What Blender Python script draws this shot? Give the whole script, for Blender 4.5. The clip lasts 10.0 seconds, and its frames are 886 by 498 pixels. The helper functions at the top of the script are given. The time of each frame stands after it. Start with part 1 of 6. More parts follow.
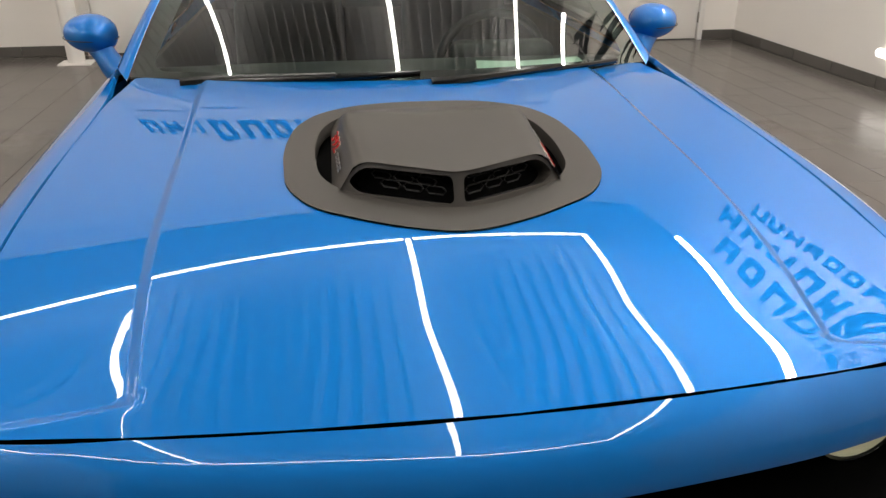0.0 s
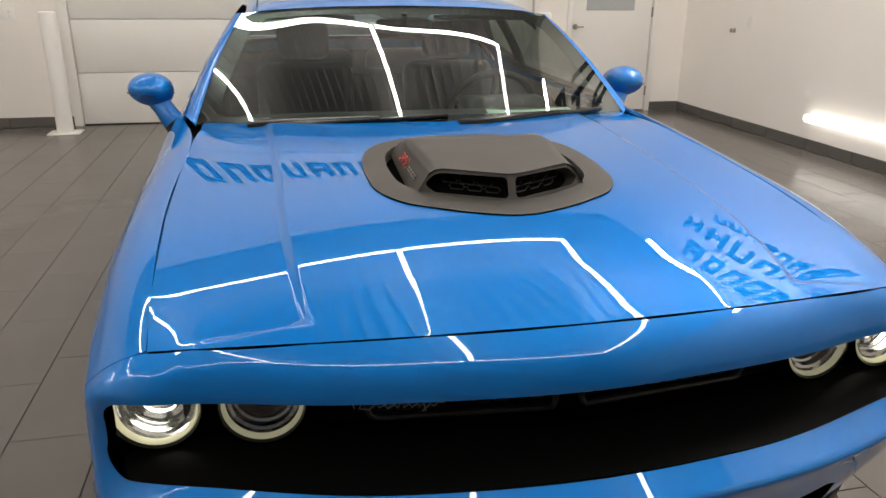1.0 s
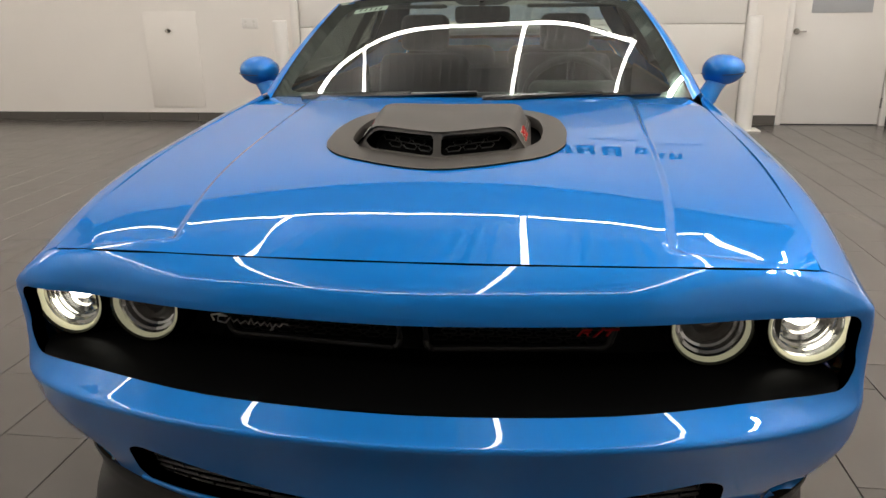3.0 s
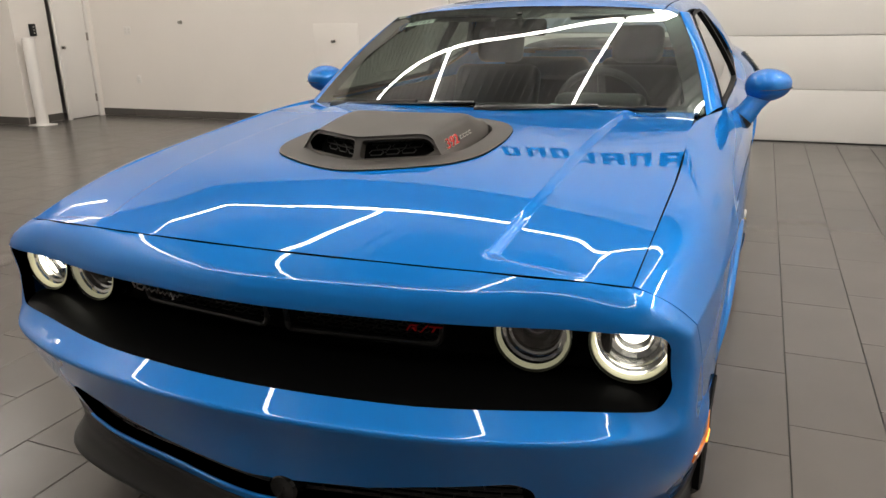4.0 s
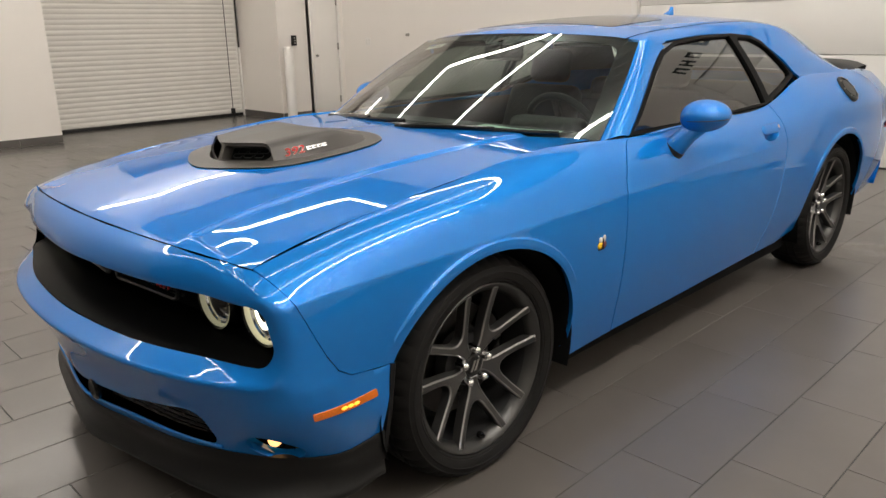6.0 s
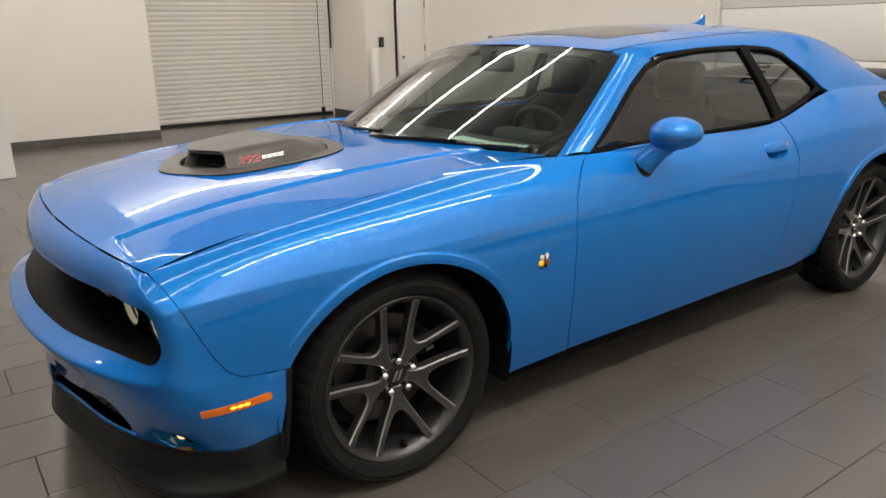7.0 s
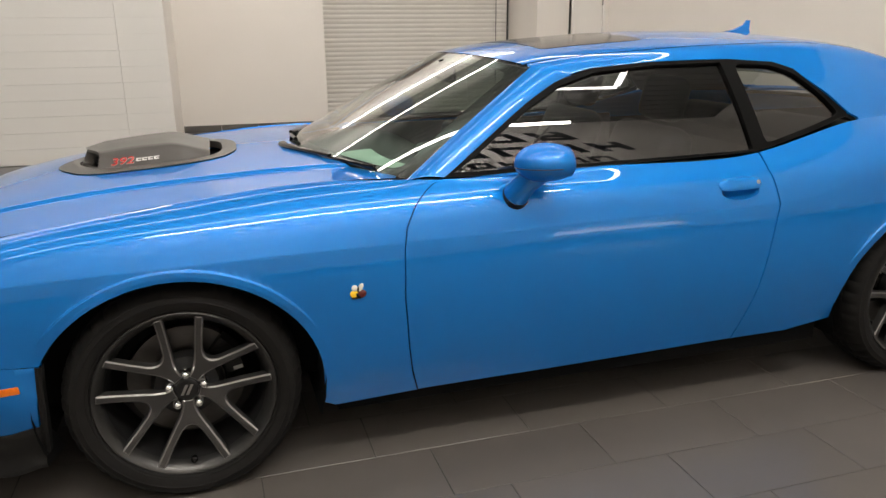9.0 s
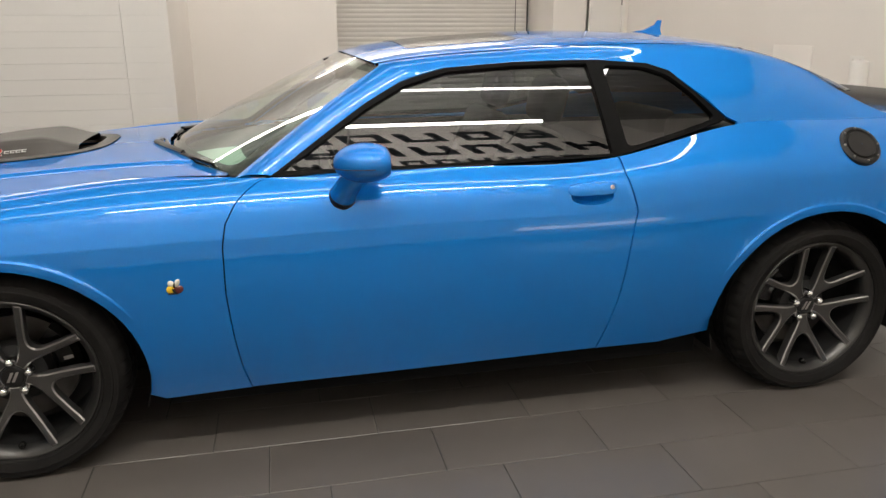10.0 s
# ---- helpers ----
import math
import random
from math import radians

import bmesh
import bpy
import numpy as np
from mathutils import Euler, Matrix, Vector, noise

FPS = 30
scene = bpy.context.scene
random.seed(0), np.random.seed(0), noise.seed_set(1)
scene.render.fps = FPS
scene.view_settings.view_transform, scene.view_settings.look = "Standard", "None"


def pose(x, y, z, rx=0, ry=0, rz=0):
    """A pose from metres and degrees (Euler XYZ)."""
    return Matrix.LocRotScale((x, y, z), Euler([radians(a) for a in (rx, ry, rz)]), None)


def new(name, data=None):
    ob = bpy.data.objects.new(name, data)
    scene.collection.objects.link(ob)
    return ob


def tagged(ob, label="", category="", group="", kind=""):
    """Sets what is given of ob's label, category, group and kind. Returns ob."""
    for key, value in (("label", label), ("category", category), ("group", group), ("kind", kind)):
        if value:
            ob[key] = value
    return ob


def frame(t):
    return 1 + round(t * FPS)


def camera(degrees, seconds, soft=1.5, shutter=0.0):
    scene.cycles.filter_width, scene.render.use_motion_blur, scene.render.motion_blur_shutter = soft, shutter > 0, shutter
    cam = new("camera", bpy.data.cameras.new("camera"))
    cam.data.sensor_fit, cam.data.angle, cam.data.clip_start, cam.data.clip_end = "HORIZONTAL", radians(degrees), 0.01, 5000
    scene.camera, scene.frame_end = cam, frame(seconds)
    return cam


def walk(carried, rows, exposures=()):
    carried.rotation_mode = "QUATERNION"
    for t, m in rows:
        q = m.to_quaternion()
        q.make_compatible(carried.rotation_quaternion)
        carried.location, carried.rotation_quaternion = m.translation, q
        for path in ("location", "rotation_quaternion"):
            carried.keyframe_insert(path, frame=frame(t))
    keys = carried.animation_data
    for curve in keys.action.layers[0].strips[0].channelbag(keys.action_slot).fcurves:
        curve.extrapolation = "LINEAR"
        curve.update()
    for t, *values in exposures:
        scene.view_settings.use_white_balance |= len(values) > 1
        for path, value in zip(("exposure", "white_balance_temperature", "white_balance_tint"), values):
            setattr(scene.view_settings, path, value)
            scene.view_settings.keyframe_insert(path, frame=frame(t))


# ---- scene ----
from mathutils import geometry

EXPOSURES = [(0.0, -0.05), (2.5, 0.02), (4.5, 0.06), (8.0, 0.0), (10.0, 0.0)]
cam = camera(61.77, 10.0)
PATH = [
    (0.0, -0.2191, -1.5551, 1.4679, -8.798, -25.602, -0.112),
    (0.5, -0.3996, -1.7937, 1.4726, -11.369, -21.561, -0.261),
    (1.0, -0.5354, -1.9486, 1.4425, -12.699, -19.717, -0.554),
    (1.5, -0.5288, -2.0337, 1.4119, -12.598, -18.954, -0.357),
    (2.0, -0.3464, -2.0639, 1.3871, -7.841, -18.972, -0.119),
    (2.5, -0.0774, -2.1039, 1.3645, -0.183, -18.711, 0.412),
    (3.0, 0.2393, -2.1013, 1.3203, 7.117, -18.404, 0.709),
    (4.5, 1.3223, -1.9546, 1.3247, 29.568, -17.104, 1.233),
    (5.0, 1.6637, -1.8265, 1.3306, 35.222, -16.929, 1.318),
    (5.5, 2.0136, -1.7165, 1.3488, 39.908, -16.677, 1.151),
    (7.0, 2.7301, -1.1442, 1.4248, 54.114, -16.465, 0.950),
    (7.5, 2.8032, -0.8647, 1.4170, 57.241, -16.455, 0.811),
    (8.0, 2.9312, -0.5389, 1.4146, 64.303, -16.346, 0.777),
    (8.5, 3.0561, -0.2168, 1.4185, 69.298, -16.302, 0.583),
    (9.0, 3.1561, 0.1634, 1.4574, 72.964, -16.582, 0.462),
    (9.5, 3.2773, 0.5538, 1.4586, 75.152, -16.566, 0.316),
    (10.0, 3.3271, 0.9091, 1.4509, 77.625, -16.602, 0.179),
]
walk(cam, [(t, pose(x, y, z, 90 + pitch, roll, yaw)) for t, x, y, z, yaw, pitch, roll in PATH], EXPOSURES)



# ---- world and light levels ----
world = bpy.data.worlds.new("world")
scene.world = world
world.use_nodes = True
world.node_tree.nodes["Background"].inputs[0].default_value = (0.8, 0.85, 1.0, 1)
world.node_tree.nodes["Background"].inputs[1].default_value = 0.05
TUBE = 27.0


# ---- materials ----
def mat(name, color, rough=0.5, metal=0.0, coat=0.0, coat_rough=0.03, spec=0.5, var=0.0, var_scale=6.0, grain=0.0, grain_scale=300.0,
        rough_var=0.0, emit=0.0, emit_color=None, per_object=0.0, spread=False):
    """A procedural surface: base colour with two scales of variation, fine relief and uneven gloss."""
    m = bpy.data.materials.new(name)
    m.use_nodes = True
    nt = m.node_tree
    b = nt.nodes["Principled BSDF"]
    b.inputs["Base Color"].default_value = (*color, 1)
    b.inputs["Roughness"].default_value = rough
    b.inputs["Metallic"].default_value = metal
    b.inputs["Coat Weight"].default_value = coat
    b.inputs["Coat Roughness"].default_value = coat_rough
    b.inputs["Specular IOR Level"].default_value = spec
    if emit:
        b.inputs["Emission Color"].default_value = (*(emit_color or color), 1)
        b.inputs["Emission Strength"].default_value = emit
    tc = nt.nodes.new("ShaderNodeNewGeometry" if spread else "ShaderNodeTexCoord")
    place = tc.outputs["Position" if spread else "Object"]
    if var or rough_var:
        n1 = nt.nodes.new("ShaderNodeTexNoise")
        n1.inputs["Scale"].default_value = var_scale
        n1.inputs["Detail"].default_value = 6
        nt.links.new(place, n1.inputs["Vector"])
    if var or per_object:
        mix = nt.nodes.new("ShaderNodeHueSaturation")
        mix.inputs["Color"].default_value = (*color, 1)
        val = nt.nodes.new("ShaderNodeMath")
        val.operation = "MULTIPLY_ADD"
        val.inputs[1].default_value = 2 * var
        val.inputs[2].default_value = 1 - var
        if var:
            nt.links.new(n1.outputs["Fac"], val.inputs[0])
        if per_object:
            oi = nt.nodes.new("ShaderNodeObjectInfo")
            v2 = nt.nodes.new("ShaderNodeMath")
            v2.operation = "MULTIPLY_ADD"
            v2.inputs[1].default_value = per_object
            nt.links.new(oi.outputs["Random"], v2.inputs[0])
            nt.links.new(val.outputs[0], v2.inputs[2])
            nt.links.new(v2.outputs[0], mix.inputs["Value"])
        else:
            nt.links.new(val.outputs[0], mix.inputs["Value"])
        nt.links.new(mix.outputs[0], b.inputs["Base Color"])
    if rough_var:
        r = nt.nodes.new("ShaderNodeMapRange")
        r.inputs["To Min"].default_value = max(0, rough - rough_var)
        r.inputs["To Max"].default_value = rough + rough_var
        nt.links.new(n1.outputs["Fac"], r.inputs["Value"])
        nt.links.new(r.outputs[0], b.inputs["Roughness"])
    if grain:
        n2 = nt.nodes.new("ShaderNodeTexNoise")
        n2.inputs["Scale"].default_value = grain_scale
        n2.inputs["Detail"].default_value = 4
        nt.links.new(place, n2.inputs["Vector"])
        bp = nt.nodes.new("ShaderNodeBump")
        bp.inputs["Strength"].default_value = grain
        bp.inputs["Distance"].default_value = 0.002
        nt.links.new(n2.outputs["Fac"], bp.inputs["Height"])
        nt.links.new(bp.outputs[0], b.inputs["Normal"])
    return m


def glass_mat(name, tint, ior=1.5):
    """A thin tinted pane: it lets tinted light through and mirrors by Fresnel."""
    m = bpy.data.materials.new(name)
    m.use_nodes = True
    nt = m.node_tree
    nt.nodes.remove(nt.nodes["Principled BSDF"])
    tr, gl, mx, lw, pw, ma = (nt.nodes.new("ShaderNode" + k) for k in ("BsdfTransparent", "BsdfGlossy", "MixShader", "LayerWeight", "Math", "Math"))
    tr.inputs[0].default_value = (*tint, 1)
    gl.inputs["Color"].default_value = (1, 1, 1, 1)
    gl.inputs["Roughness"].default_value = 0.0
    lw.inputs["Blend"].default_value = 0.5
    pw.operation, ma.operation = "POWER", "MULTIPLY_ADD"
    pw.inputs[1].default_value = 5.0
    f0 = 1.9 * ((ior - 1) / (ior + 1)) ** 2
    ma.inputs[1].default_value = 1 - f0
    ma.inputs[2].default_value = f0
    nt.links.new(lw.outputs["Facing"], pw.inputs[0])
    nt.links.new(pw.outputs[0], ma.inputs[0])
    nt.links.new(ma.outputs[0], mx.inputs[0])
    nt.links.new(tr.outputs[0], mx.inputs[1])
    nt.links.new(gl.outputs[0], mx.inputs[2])
    nt.links.new(mx.outputs[0], nt.nodes["Material Output"].inputs[0])
    return m


PAINT = mat("blue_metallic_paint", (0.007, 0.186, 0.585), 0.48, 0.42, 1.0, 0.002, spec=0.0, var=0.05, var_scale=1400.0)
PAINT.node_tree.nodes["Principled BSDF"].inputs["Specular Tint"].default_value = (0.06, 0.35, 0.72, 1)
SATIN = mat("satin_black_plastic", (0.009, 0.0088, 0.0085), 0.42, spec=0.35, grain=0.12, grain_scale=700, var=0.1)
SCOOP = mat("matte_graphite_paint", (0.055, 0.049, 0.043), 0.45, grain=0.05, grain_scale=900, var=0.06)
GLOSSBLACK = mat("gloss_black_trim", (0.004, 0.004, 0.004), 0.14, spec=0.4, var=0.1)
GRILLE = mat("black_grille_plastic", (0.020, 0.0195, 0.019), 0.32, spec=0.5, var=0.15, var_scale=30)
# near black: arch liners, backings, and the shade in recesses and panel gaps
DARK = mat("liner_and_void_shade", (0.004, 0.004, 0.004), 0.9, spec=0.1, var=0.2)
RUBBER = mat("tyre_rubber", (0.011, 0.0104, 0.0098), 0.66, spec=0.14, grain=0.25, grain_scale=260, var=0.25, var_scale=20)
RIM = mat("graphite_alloy", (0.055, 0.054, 0.052), 0.36, 0.75, 0.12, 0.12, var=0.08, var_scale=14, rough_var=0.06)
SPOKE = mat("dark_satin_graphite", (0.075, 0.073, 0.071), 0.34, 0.7, 0.1, 0.12, var=0.1, var_scale=14, rough_var=0.06)
# lighter chamfer tone that paints in the highlight along the spoke edges
RIMEDGE = mat("alloy_edge_highlight", (0.27, 0.265, 0.26), 0.30, 0.9, var=0.06, var_scale=20)
RIMDARK = mat("dark_alloy_barrel", (0.015, 0.015, 0.015), 0.5, 0.4, var=0.2, var_scale=8)
DISC = mat("dark_brake_steel", (0.10, 0.095, 0.09), 0.38, 1.0, var=0.3, var_scale=30)
REFLECT = mat("silver_reflector", (0.72, 0.72, 0.71), 0.12, 1.0, var=0.1, var_scale=30)
STEEL = mat("brushed_steel", (0.5, 0.49, 0.47), 0.3, 1.0, var=0.15, var_scale=40)
CHROME = mat("chrome", (0.8, 0.8, 0.8), 0.08, 1.0)
REDPAINT = mat("red_badge_paint", (0.55, 0.012, 0.012), 0.5, 0.0, 0.0, spec=0.3)
AMBER = mat("amber_lens", (0.55, 0.120, 0.003), 0.2, 0.0, 0.8, var=0.3, var_scale=120, emit=0.10, emit_color=(1, 0.22, 0.006))
AMBERLIT = mat("amber_bulb", (1.0, 0.45, 0.05), 0.3, emit=1.6, emit_color=(1, 0.42, 0.03))
LAMPWHITE = mat("lamp_bulb", (1, 0.95, 0.8), 0.3, emit=8.0, emit_color=(1, 0.95, 0.82))
RINGLIT = mat("daytime_ring", (0.55, 0.52, 0.35), 0.3, emit=0.22, emit_color=(1, 0.95, 0.62))
FOGLIT = mat("fog_bulb", (1, 0.7, 0.35), 0.3, emit=1.8, emit_color=(1, 0.55, 0.2))
LENS = glass_mat("clear_lens", (0.93, 0.94, 0.94), 1.5)
WSGLASS = glass_mat("windscreen_glass", (0.66, 0.77, 0.71), 1.55)
SIDEGLASS = glass_mat("tinted_side_glass", (0.27, 0.29, 0.275), 1.50)
TRIM = mat("black_window_rubber", (0.004, 0.004, 0.004), 0.5, spec=0.06, grain=0.1, grain_scale=600, var=0.1)
LINER = mat("grey_roof_lining", (0.16, 0.16, 0.155), 0.8, grain=0.3, grain_scale=500, var=0.05)
LININGDARK = mat("charcoal_pillar_lining", (0.035, 0.035, 0.034), 0.8, grain=0.3, grain_scale=500, var=0.05)
REARGLASS = glass_mat("dark_rear_glass", (0.5, 0.53, 0.51), 1.52)
LEATHER = mat("black_leather", (0.012, 0.012, 0.0125), 0.5, spec=0.3, grain=0.3, grain_scale=350, var=0.15)
SHELF = mat("black_shelf_plastic", (0.003, 0.003, 0.003), 0.34, spec=0.02, grain=0.1, grain_scale=700, var=0.1)
DASH = mat("dark_dashboard", (0.018, 0.018, 0.018), 0.6, grain=0.3, grain_scale=500, var=0.15)
PAPER = mat("paper", (0.75, 0.78, 0.72), 0.7, var=0.05)
GREENPAPER = mat("green_paper", (0.50, 0.62, 0.53), 0.7, var=0.05)
INK = mat("ink", (0.03, 0.05, 0.04), 0.7)
WALLPAINT = mat("warm_white_wall_paint", (0.84, 0.795, 0.745), 0.55, grain=0.10, grain_scale=120, var=0.035, var_scale=1.2)
WALLGREY = mat("unseen_wall_dark_grey", (0.10, 0.097, 0.094), 0.6, grain=0.10, grain_scale=120, var=0.05, var_scale=1.2)
TRIMWHITE = mat("white_gloss_paint", (0.82, 0.79, 0.75), 0.35, grain=0.06, grain_scale=90, var=0.03, var_scale=2)
DOORPANEL = mat("white_coated_steel", (0.80, 0.775, 0.735), 0.42, grain=0.08, grain_scale=60, var=0.03, var_scale=1.5)
SHUTTER = mat("off_white_shutter", (0.74, 0.71, 0.66), 0.45, grain=0.1, grain_scale=80, var=0.05, var_scale=3)
CEILING = mat("grey_ceiling_deck", (0.31, 0.305, 0.295), 0.45, var=0.1, var_scale=2)
# pale uneven tone that stands in for light on the ribs
DECKRIB = mat("deck_rib_lit_tone", (0.80, 0.80, 0.78), 0.5, var=0.45, var_scale=0.9)
WINGS = mat("cream_enamel", (0.75, 0.72, 0.62), 0.25, 0, 0.6)
MAROON = mat("maroon_enamel", (0.10, 0.012, 0.012), 0.25, 0, 0.6)
PURPLE = mat("violet_projector_glass", (0.05, 0.04, 0.09), 0.08, 0.6, 0.8, var=0.5, var_scale=160)
BASEBOARD = mat("grey_tile_skirting", (0.10, 0.092, 0.082), 0.4, var=0.15, var_scale=5)
TILE = mat("grey_porcelain_tile", (0.107, 0.096, 0.087), 0.235, grain=0.05, grain_scale=160, var=0.10, var_scale=2.6, rough_var=0.034, per_object=0.09, spread=True)
GROUT = mat("dark_grout", (0.03, 0.028, 0.025), 0.85, grain=0.4, grain_scale=300, var=0.2)
WALLTUBE = mat("led_wall_tube", (1, 1, 1), 0.4, emit=3.2, emit_color=(1.0, 0.955, 0.89))
WASHTUBE = mat("led_wash_tube", (1, 1, 1), 0.4, emit=114.0, emit_color=(1.0, 0.955, 0.89))
DIMTUBE = mat("led_dim_tube", (1, 1, 1), 0.4, emit=30.0, emit_color=(1.0, 0.955, 0.89))
TUBELIT = mat("led_tube", (1, 1, 1), 0.4, emit=TUBE, emit_color=(1.0, 0.955, 0.89))
SIGNDARK = mat("dark_sign_letters", (0.010, 0.012, 0.016), 0.8, spec=0.1, var=0.1)
YELLOW = mat("yellow_enamel", (0.85, 0.55, 0.02), 0.25, 0, 0.6)
BRASS = mat("dull_metal", (0.35, 0.33, 0.3), 0.35, 1.0, var=0.15)


# ---- geometry helpers ----
def part(name, bm, material, parent=None, label="", smooth=True, angle=40):
    """Links a bmesh as one mesh object under a thing or part."""
    me = bpy.data.meshes.new(name)
    bm.normal_update()
    if smooth:
        for f in bm.faces:
            f.smooth = True
        for e in bm.edges:
            if len(e.link_faces) == 2 and e.calc_face_angle(0) > radians(angle):
                e.smooth = False
    bm.to_mesh(me)
    bm.free()
    me.materials.append(material)
    ob = new(name, me)
    if parent:
        ob.parent = parent
    if label:
        ob["label"] = label
    return ob


def thing(name, label, category, group="", kind="", at=(0, 0, 0)):
    ob = new(name)
    ob.location = at
    ob.empty_display_size = 0.1
    return tagged(ob, label, category, group, kind)


def add_box(bm, lo, hi, bevel=0.0, seg=2):
    lo, hi = Vector(lo), Vector(hi)
    r = bmesh.ops.create_cube(bm, size=1, matrix=Matrix.Translation((lo + hi) / 2) @ Matrix.Diagonal((*(hi - lo), 1)))
    if bevel:
        es = list({e for v in r["verts"] for e in v.link_edges})
        bmesh.ops.bevel(bm, geom=es, offset=bevel, segments=seg, affect="EDGES", profile=0.5)
    return bm


def box(lo, hi, bevel=0.0, seg=2):
    return add_box(bmesh.new(), lo, hi, bevel, seg)


def add_lathe(bm, profile, n=32, m=Matrix()):
    """Turns (radius, height) pairs about z."""
    rings = []
    for r, h in profile:
        rings.append([bm.verts.new(m @ Vector((r * math.cos(2 * math.pi * i / n), r * math.sin(2 * math.pi * i / n), h))) for i in range(n)])
    for a, b in zip(rings, rings[1:]):
        for i in range(n):
            bm.faces.new((a[i], a[(i + 1) % n], b[(i + 1) % n], b[i]))
    return rings


def lathe(profile, n=32, m=Matrix(), cap0=False, cap1=False):
    bm = bmesh.new()
    rings = add_lathe(bm, profile, n, m)
    if cap0:
        bm.faces.new(rings[0][::-1])
    if cap1:
        bm.faces.new(rings[-1])
    return bm


def add_tube(bm, pts, radius, n=10, closed=False, radii=None):
    """Sweeps a circle along points."""
    pts = [Vector(p) for p in pts]
    rings, up = [], Vector((0, 0, 1))
    k = len(pts)
    for i, p in enumerate(pts):
        a = pts[(i - 1) % k] if closed or i else p
        b = pts[(i + 1) % k] if closed or i < k - 1 else p
        d = (b - a).normalized()
        if abs(d.dot(up)) > 0.95:
            up = Vector((1, 0, 0)) if abs(d.x) < 0.9 else Vector((0, 1, 0))
        s = d.cross(up).normalized()
        w = s.cross(d)
        r = radii[i] if radii else radius
        rings.append([bm.verts.new(p + r * (math.cos(2 * math.pi * j / n) * s + math.sin(2 * math.pi * j / n) * w)) for j in range(n)])
    for i in range(k if closed else k - 1):
        a, b = rings[i], rings[(i + 1) % k]
        for j in range(n):
            bm.faces.new((a[j], a[(j + 1) % n], b[(j + 1) % n], b[j]))
    if not closed:
        bm.faces.new(rings[0][::-1])
        bm.faces.new(rings[-1])
    return bm


def tube(pts, radius, n=10, closed=False, radii=None):
    return add_tube(bmesh.new(), pts, radius, n, closed, radii)


def rounded(pts, r, n=5):
    """Rounds the corners of a closed 2D polygon; r is one radius or one per corner."""
    out, k = [], len(pts)
    for i in range(k):
        p, a, b = (Vector(q) for q in (pts[i], pts[i - 1], pts[(i + 1) % k]))
        ri = r[i] if isinstance(r, (list, tuple)) else r
        da, db = a - p, b - p
        d = min(ri, da.length * 0.45, db.length * 0.45)
        if d < 1e-5:
            out.append(tuple(p))
            continue
        pa, pb = p + da.normalized() * d, p + db.normalized() * d
        for j in range(n + 1):
            s = j / n
            out.append(tuple((1 - s) ** 2 * pa + 2 * s * (1 - s) * p + s * s * pb))
    return out


class Spline:
    """A natural cubic through knots; values may be rows of an array."""
    def __init__(self, xs, ys=None):
        x = self.x = np.array(xs, float)
        n = len(x)
        h = np.diff(x)
        a, b = np.eye(n), np.zeros((n, n))
        for i in range(1, n - 1):
            a[i, i - 1], a[i, i], a[i, i + 1] = h[i - 1], 2 * (h[i - 1] + h[i]), h[i]
            b[i, i - 1], b[i, i], b[i, i + 1] = 6 / h[i - 1], -6 / h[i - 1] - 6 / h[i], 6 / h[i]
        self.s = np.linalg.solve(a, b)
        self.y = None if ys is None else np.array(ys, float)

    def at(self, q, y=None):
        """q: (n,); y: (n, knots) for values that differ from row to row."""
        q = np.asarray(q, float)
        x = self.x
        i = np.clip(np.searchsorted(x, q) - 1, 0, len(x) - 2)
        qc = np.clip(q, x[0], x[-1])
        h = x[i + 1] - x[i]
        a, b = (x[i + 1] - qc) / h, (qc - x[i]) / h
        if y is None:
            y0, y1, m = self.y[i], self.y[i + 1], self.s @ self.y
            m0, m1 = m[i], m[i + 1]
        else:
            k = np.arange(len(q))
            m = y @ self.s.T
            y0, y1, m0, m1 = y[k, i], y[k, i + 1], m[k, i], m[k, i + 1]
        v = a * y0 + b * y1 + ((a ** 3 - a) * m0 + (b ** 3 - b) * m1) * h * h / 6
        slope0 = (y1 - y0) / h - h * (2 * m0 + m1) / 6
        slope1 = (y1 - y0) / h + h * (m0 + 2 * m1) / 6
        return v + np.where(q < x[0], (q - x[0]) * slope0, 0) + np.where(q > x[-1], (q - x[-1]) * slope1, 0)


def smooth(x, a, b):
    t = np.clip((np.asarray(x, float) - a) / (b - a), 0, 1)
    return t * t * (3 - 2 * t)


def inside(pts, poly):
    x, y = pts[:, 0][:, None], pts[:, 1][:, None]
    a, b = poly, np.roll(poly, -1, 0)
    cross = ((a[:, 1] > y) != (b[:, 1] > y)) & (x < (b[:, 0] - a[:, 0]) * (y - a[:, 1]) / (b[:, 1] - a[:, 1] + 1e-12) + a[:, 0])
    return cross.sum(1) % 2 == 1


def resample(loop, step):
    p = np.array(loop, float)
    q = np.vstack([p, p[:1]])
    out = []
    for a, b in zip(q, q[1:]):
        n = max(1, int(np.ceil(np.linalg.norm(b - a) / step)))
        out += [a + (b - a) * i / n for i in range(n)]
    return np.array(out)


def inset(loop, d):
    """Moves a closed polygon inwards by d."""
    p = np.array(loop, float)
    area = 0.5 * np.sum(p[:, 0] * np.roll(p[:, 1], -1) - np.roll(p[:, 0], -1) * p[:, 1])
    t = np.roll(p, -1, 0) - np.roll(p, 1, 0)
    n = np.stack([-t[:, 1], t[:, 0]], 1)
    n /= np.linalg.norm(n, axis=1)[:, None] + 1e-12
    return p + n * d * np.sign(area)


